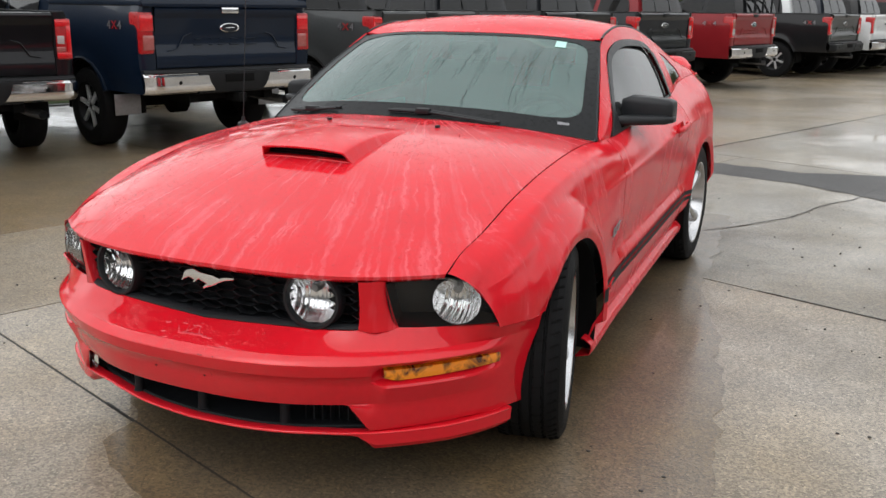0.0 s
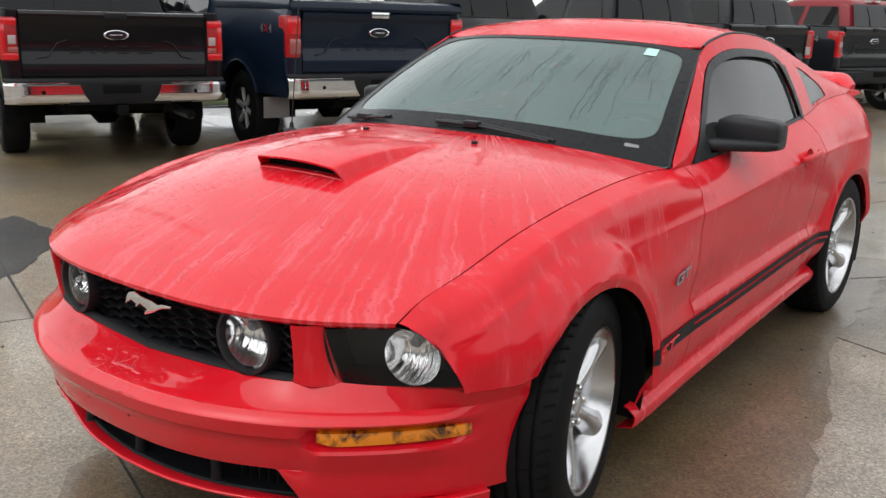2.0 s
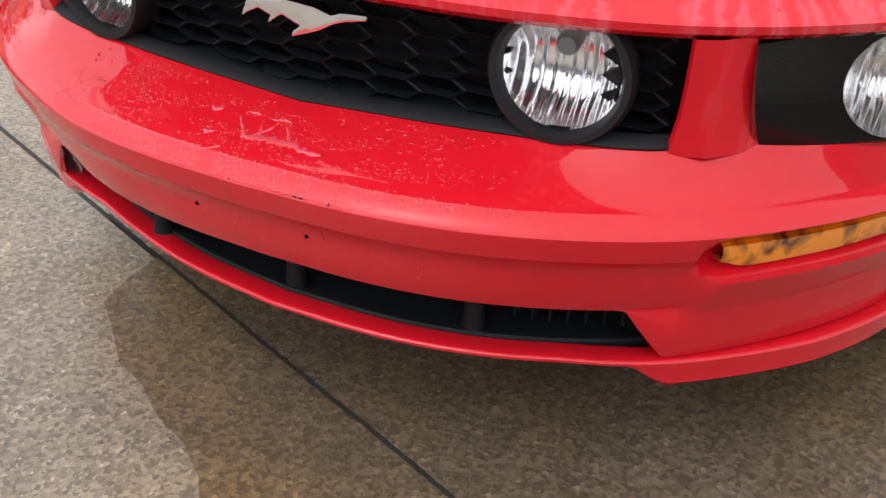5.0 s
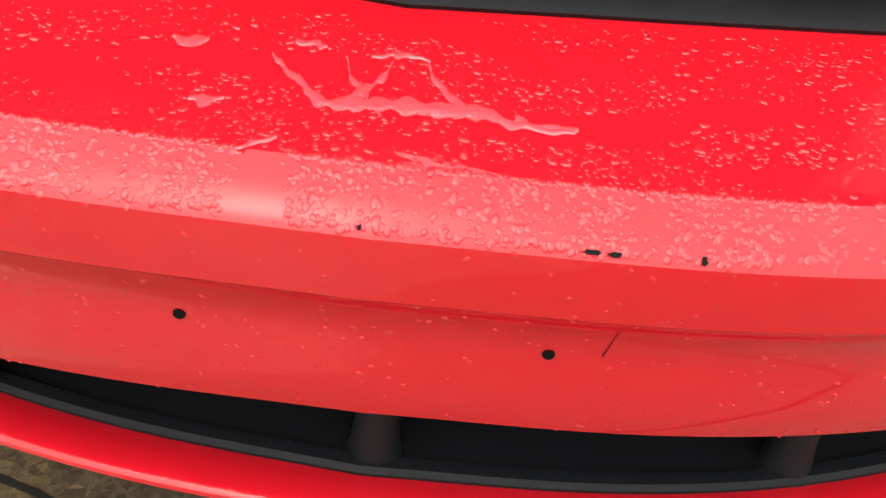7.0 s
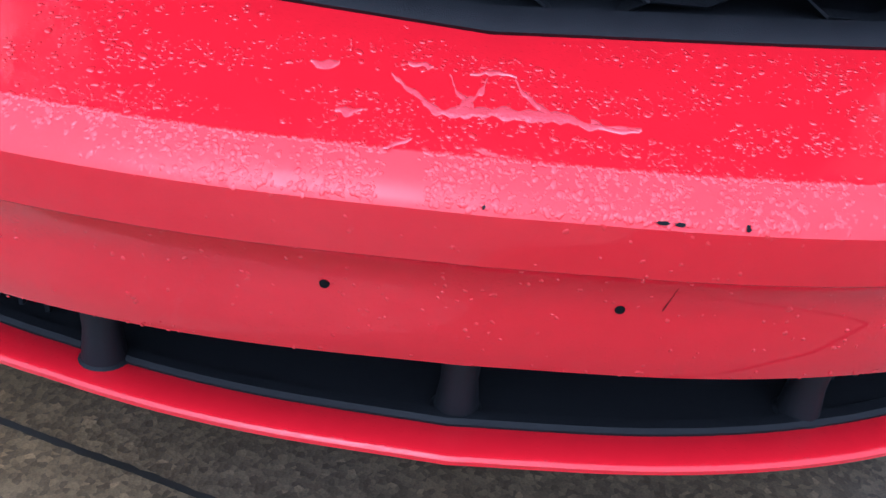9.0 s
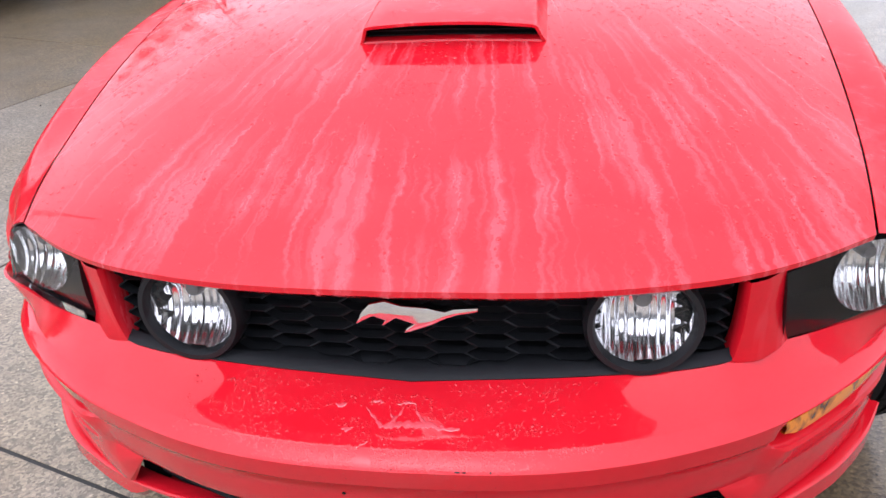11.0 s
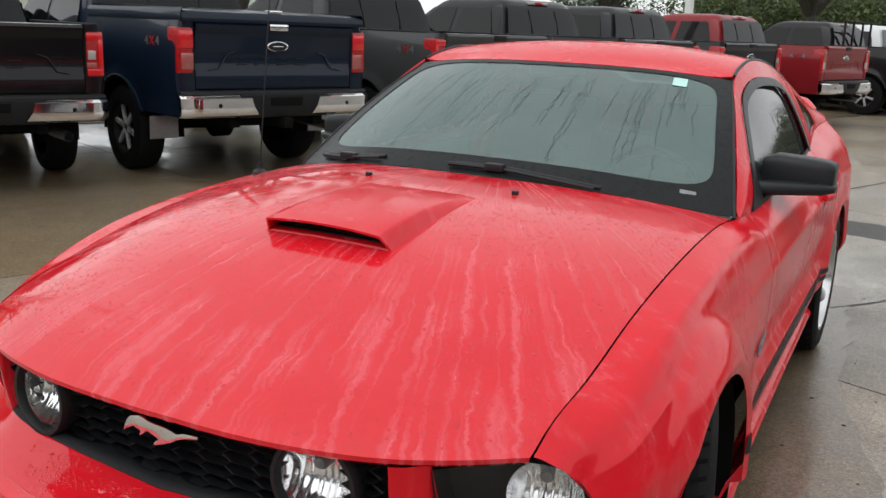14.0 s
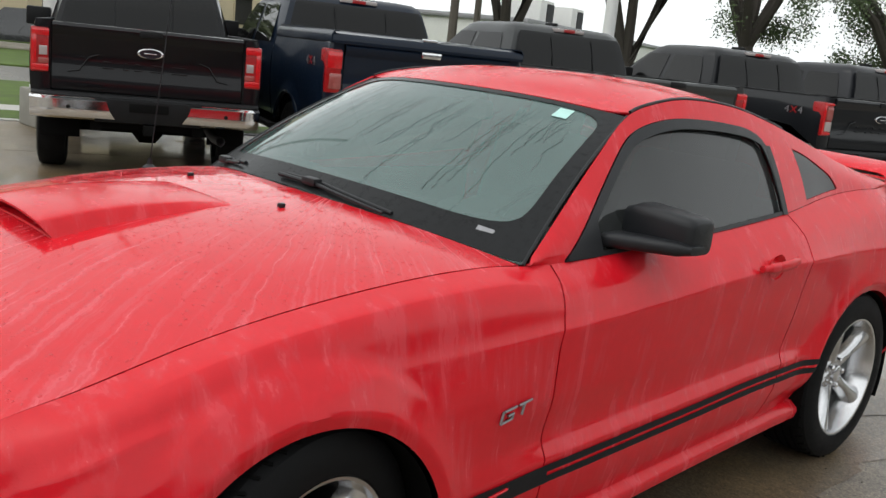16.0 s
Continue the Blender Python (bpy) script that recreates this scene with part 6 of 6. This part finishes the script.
M_SED = material("dark_car_paint", (.02, .02, .022), .25, 0, 1, 3, .1)
rings = []
for y, h, w in ((-2.3, .5, .7), (-2.2, .85, .85), (-1.2, .95, .9), (-.7, 1.35, .75), (.6, 1.4, .75), (1.3, .95, .9), (2.2, .75, .85), (2.3, .5, .7)):
    rings.append([sm @ Vector((sx * w, y, z)) for sx, z in ((-1, .3), (-1, min(.8, h)), (-.8, h), (.8, h), (1, min(.8, h)), (1, .3))])
part("body", sheet(rings, closed=True, out=(0, 0, 1)), M_SED, sed)
for sx in (-.85, .85):
    for y in (-1.4, 1.4):
        part("wheel", lathe([(-.1, .2), (-.1, .32), (.1, .32), (.1, 0)], 20, sm @ pose(sx, y, .32)), M_RUBBER, sed)

# ---- trees ----
M_BARK = material("dark_bark", (.045, .038, .030), .9, noise_scale=8, amount=.3, bump=.8, bump_scale=30)


def leaf_material(name, a):
    m = material(name, a, .6)
    n, l = m.node_tree.nodes, m.node_tree.links
    b = n["Principled BSDF"]
    g, r, h = n.new("ShaderNodeNewGeometry"), n.new("ShaderNodeMapRange"), n.new("ShaderNodeHueSaturation")
    l.new(g.outputs["Random Per Island"], r.inputs[0])
    r.inputs[3].default_value, r.inputs[4].default_value = .5, 1.6
    h.inputs["Color"].default_value = (*a, 1)
    l.new(r.outputs[0], h.inputs["Value"])
    l.new(h.outputs[0], b.inputs["Base Color"])
    return m


M_LEAF = leaf_material("oak_leaves", (.055, .085, .028))
M_FARLEAF = leaf_material("far_leaves", (.095, .120, .048))
rng = np.random.default_rng(3)


def leaves(centres, count, spread, size):
    """Small tilted leaves in clumps round the given centres."""
    verts, faces = [], []
    for c in centres:
        p = rng.normal(0, 1, (count, 3)) * np.array(spread) + np.array(c)
        a = rng.normal(0, 1, (count, 3))
        a /= np.linalg.norm(a, axis=1)[:, None]
        b = np.cross(a, rng.normal(0, 1, (count, 3)))
        b /= np.linalg.norm(b, axis=1)[:, None]
        s = size * rng.uniform(.6, 1.4, (count, 1))
        q = np.stack([p - a * s, p + b * s * .45, p + a * s, p - b * s * .45], 1)
        k = len(verts)
        verts.extend(map(tuple, q.reshape(-1, 3)))
        faces.extend([(k + 4 * i, k + 4 * i + 1, k + 4 * i + 2, k + 4 * i + 3) for i in range(count)])
    me = bpy.data.meshes.new("leaves")
    me.from_pydata(verts, [], faces)
    return me


def tree(x, y, h, r, label, clumps=60, per=130, fork=.28, low=.36, droop=0.0):
    t = holder("tree", (x, y, 0), label, "tree", "trees behind the lot")
    tips = []
    limbs = [tube([(x, y, 0), (x + .1, y, h * fork * .6), (x - .05, y + .1, h * (fork + .02))], lambda g: .30 - .08 * g, 10)]
    for k in range(6):
        a = k * 1.05 + random.uniform(-.3, .3)
        reach = r * random.uniform(.55, .95)
        pts = [(x - .05, y + .1, h * fork)]
        for g in (.3, .6, 1.0):
            pts.append((x + math.cos(a) * reach * g + random.uniform(-.2, .2), y + math.sin(a) * reach * g + random.uniform(-.2, .2), h * (fork + .42 * g ** .6) + random.uniform(-.2, .2)))
            tips.append(pts[-1])
        limbs.append(tube(pts, lambda g: .17 - .13 * g, 8))
    trunk = part("trunk", limbs[0], M_BARK, t)
    for b in limbs[1:]:
        part("limb", b, M_BARK, trunk)
    cs = []
    for k in range(clumps):
        b = random.choice(tips[1:])
        cs.append((b[0] + random.gauss(0, r * .20), b[1] + random.gauss(0, r * .20), max(h * low, b[2] + random.gauss(h * .08, h * .13) - abs(random.gauss(0, h * droop)))))
    me = leaves(cs, per * 3, (.21, .21, .24), .048)
    me.materials.append(M_LEAF)
    ob = new("crown", me)
    ob.parent = t
    ob.matrix_parent_inverse = where(t).inverted()
    return t


random.seed(11)
tree(-18.6, 21.9, 12, 4.0, "oak with dark forked trunk and a high green crown", fork=.13, low=.42)
tree(-15.6, 24.4, 12, 4.0, "oak with dark leaning trunk and a high green crown", fork=.12, low=.40)
tree(-12.6, 26.2, 11, 4.0, "oak with a dark trunk and a high green crown", 50, fork=.22, low=.28, droop=.16)
tree(-8.6, 27.6, 8, 4.2, "spreading oak with drooping green leaves", 54, fork=.25, low=.28, droop=.2)
tree(-3.5, 34.0, 8, 4.6, "spreading oak with drooping green leaves", 60)
tree(-30, 12, 10, 3.6, "oak with a high green crown", fork=.3, low=.45)
def tree_line(start, end, clumps):
    """Clump centres of a belt of trees between two bearings, its crest uneven."""
    out = []
    for k in range(clumps):
        ang = radians(start + (end - start) * k / clumps)
        d = (175 if ang < radians(32) else 70) + random.uniform(-15, 15)
        hgt = 6.5 + 5.0 * abs(noise.noise((ang * 12, 0, 0))) + 2.0 * noise.noise((ang * 34, 2, 0))
        hgt *= 1.65 if d > 120 else 1
        for q in range(3):
            out.append((math.sin(ang) * d + random.gauss(0, 1.8), math.cos(ang) * d, random.uniform(.2, 1) * hgt))
    return out


near_belt, unseen_belt = tree_line(-13, 30, 300), tree_line(30, 290, 420)
me = leaves(near_belt, 230, (2.0, 2.0, 1.6), .27)
me.materials.append(M_FARLEAF)
tagged(new("far_trees", me), "dense line of green trees at the horizon", "trees", kind="stuff")
me = leaves([(x * 1.05, y * 1.05, z * .8) for x, y, z in near_belt], 50, (2.6, 2.6, 1.4), .8)
me.materials.append(M_FARLEAF)
tagged(new("far_thicket", me), "dark green thicket behind the far trees", "thicket", kind="stuff")
# trees added out of view, only to darken the horizon in reflections
me = leaves(unseen_belt, 90, (1.8, 1.8, 1.4), .5)
me.materials.append(M_FARLEAF)
tagged(new("unseen_trees", me), "line of green trees added out of view for reflections", "trees", kind="stuff")
M_SIGN = material("sign_white", (.6, .6, .58), .5)
for x, y in ((10.6, 63), (14, 66)):
    sg = holder("street_sign", (x, y, 0), "small white street sign on a thin post", "sign", "street signs")
    part("post", tube([(x, y, 0), (x, y, 2.6)], .04, 8), M_STEEL, sg)
    part("panel", block(x - .3, x + .3, y - .03, y + .01, 2.0, 2.6, .01), M_SIGN, sg)
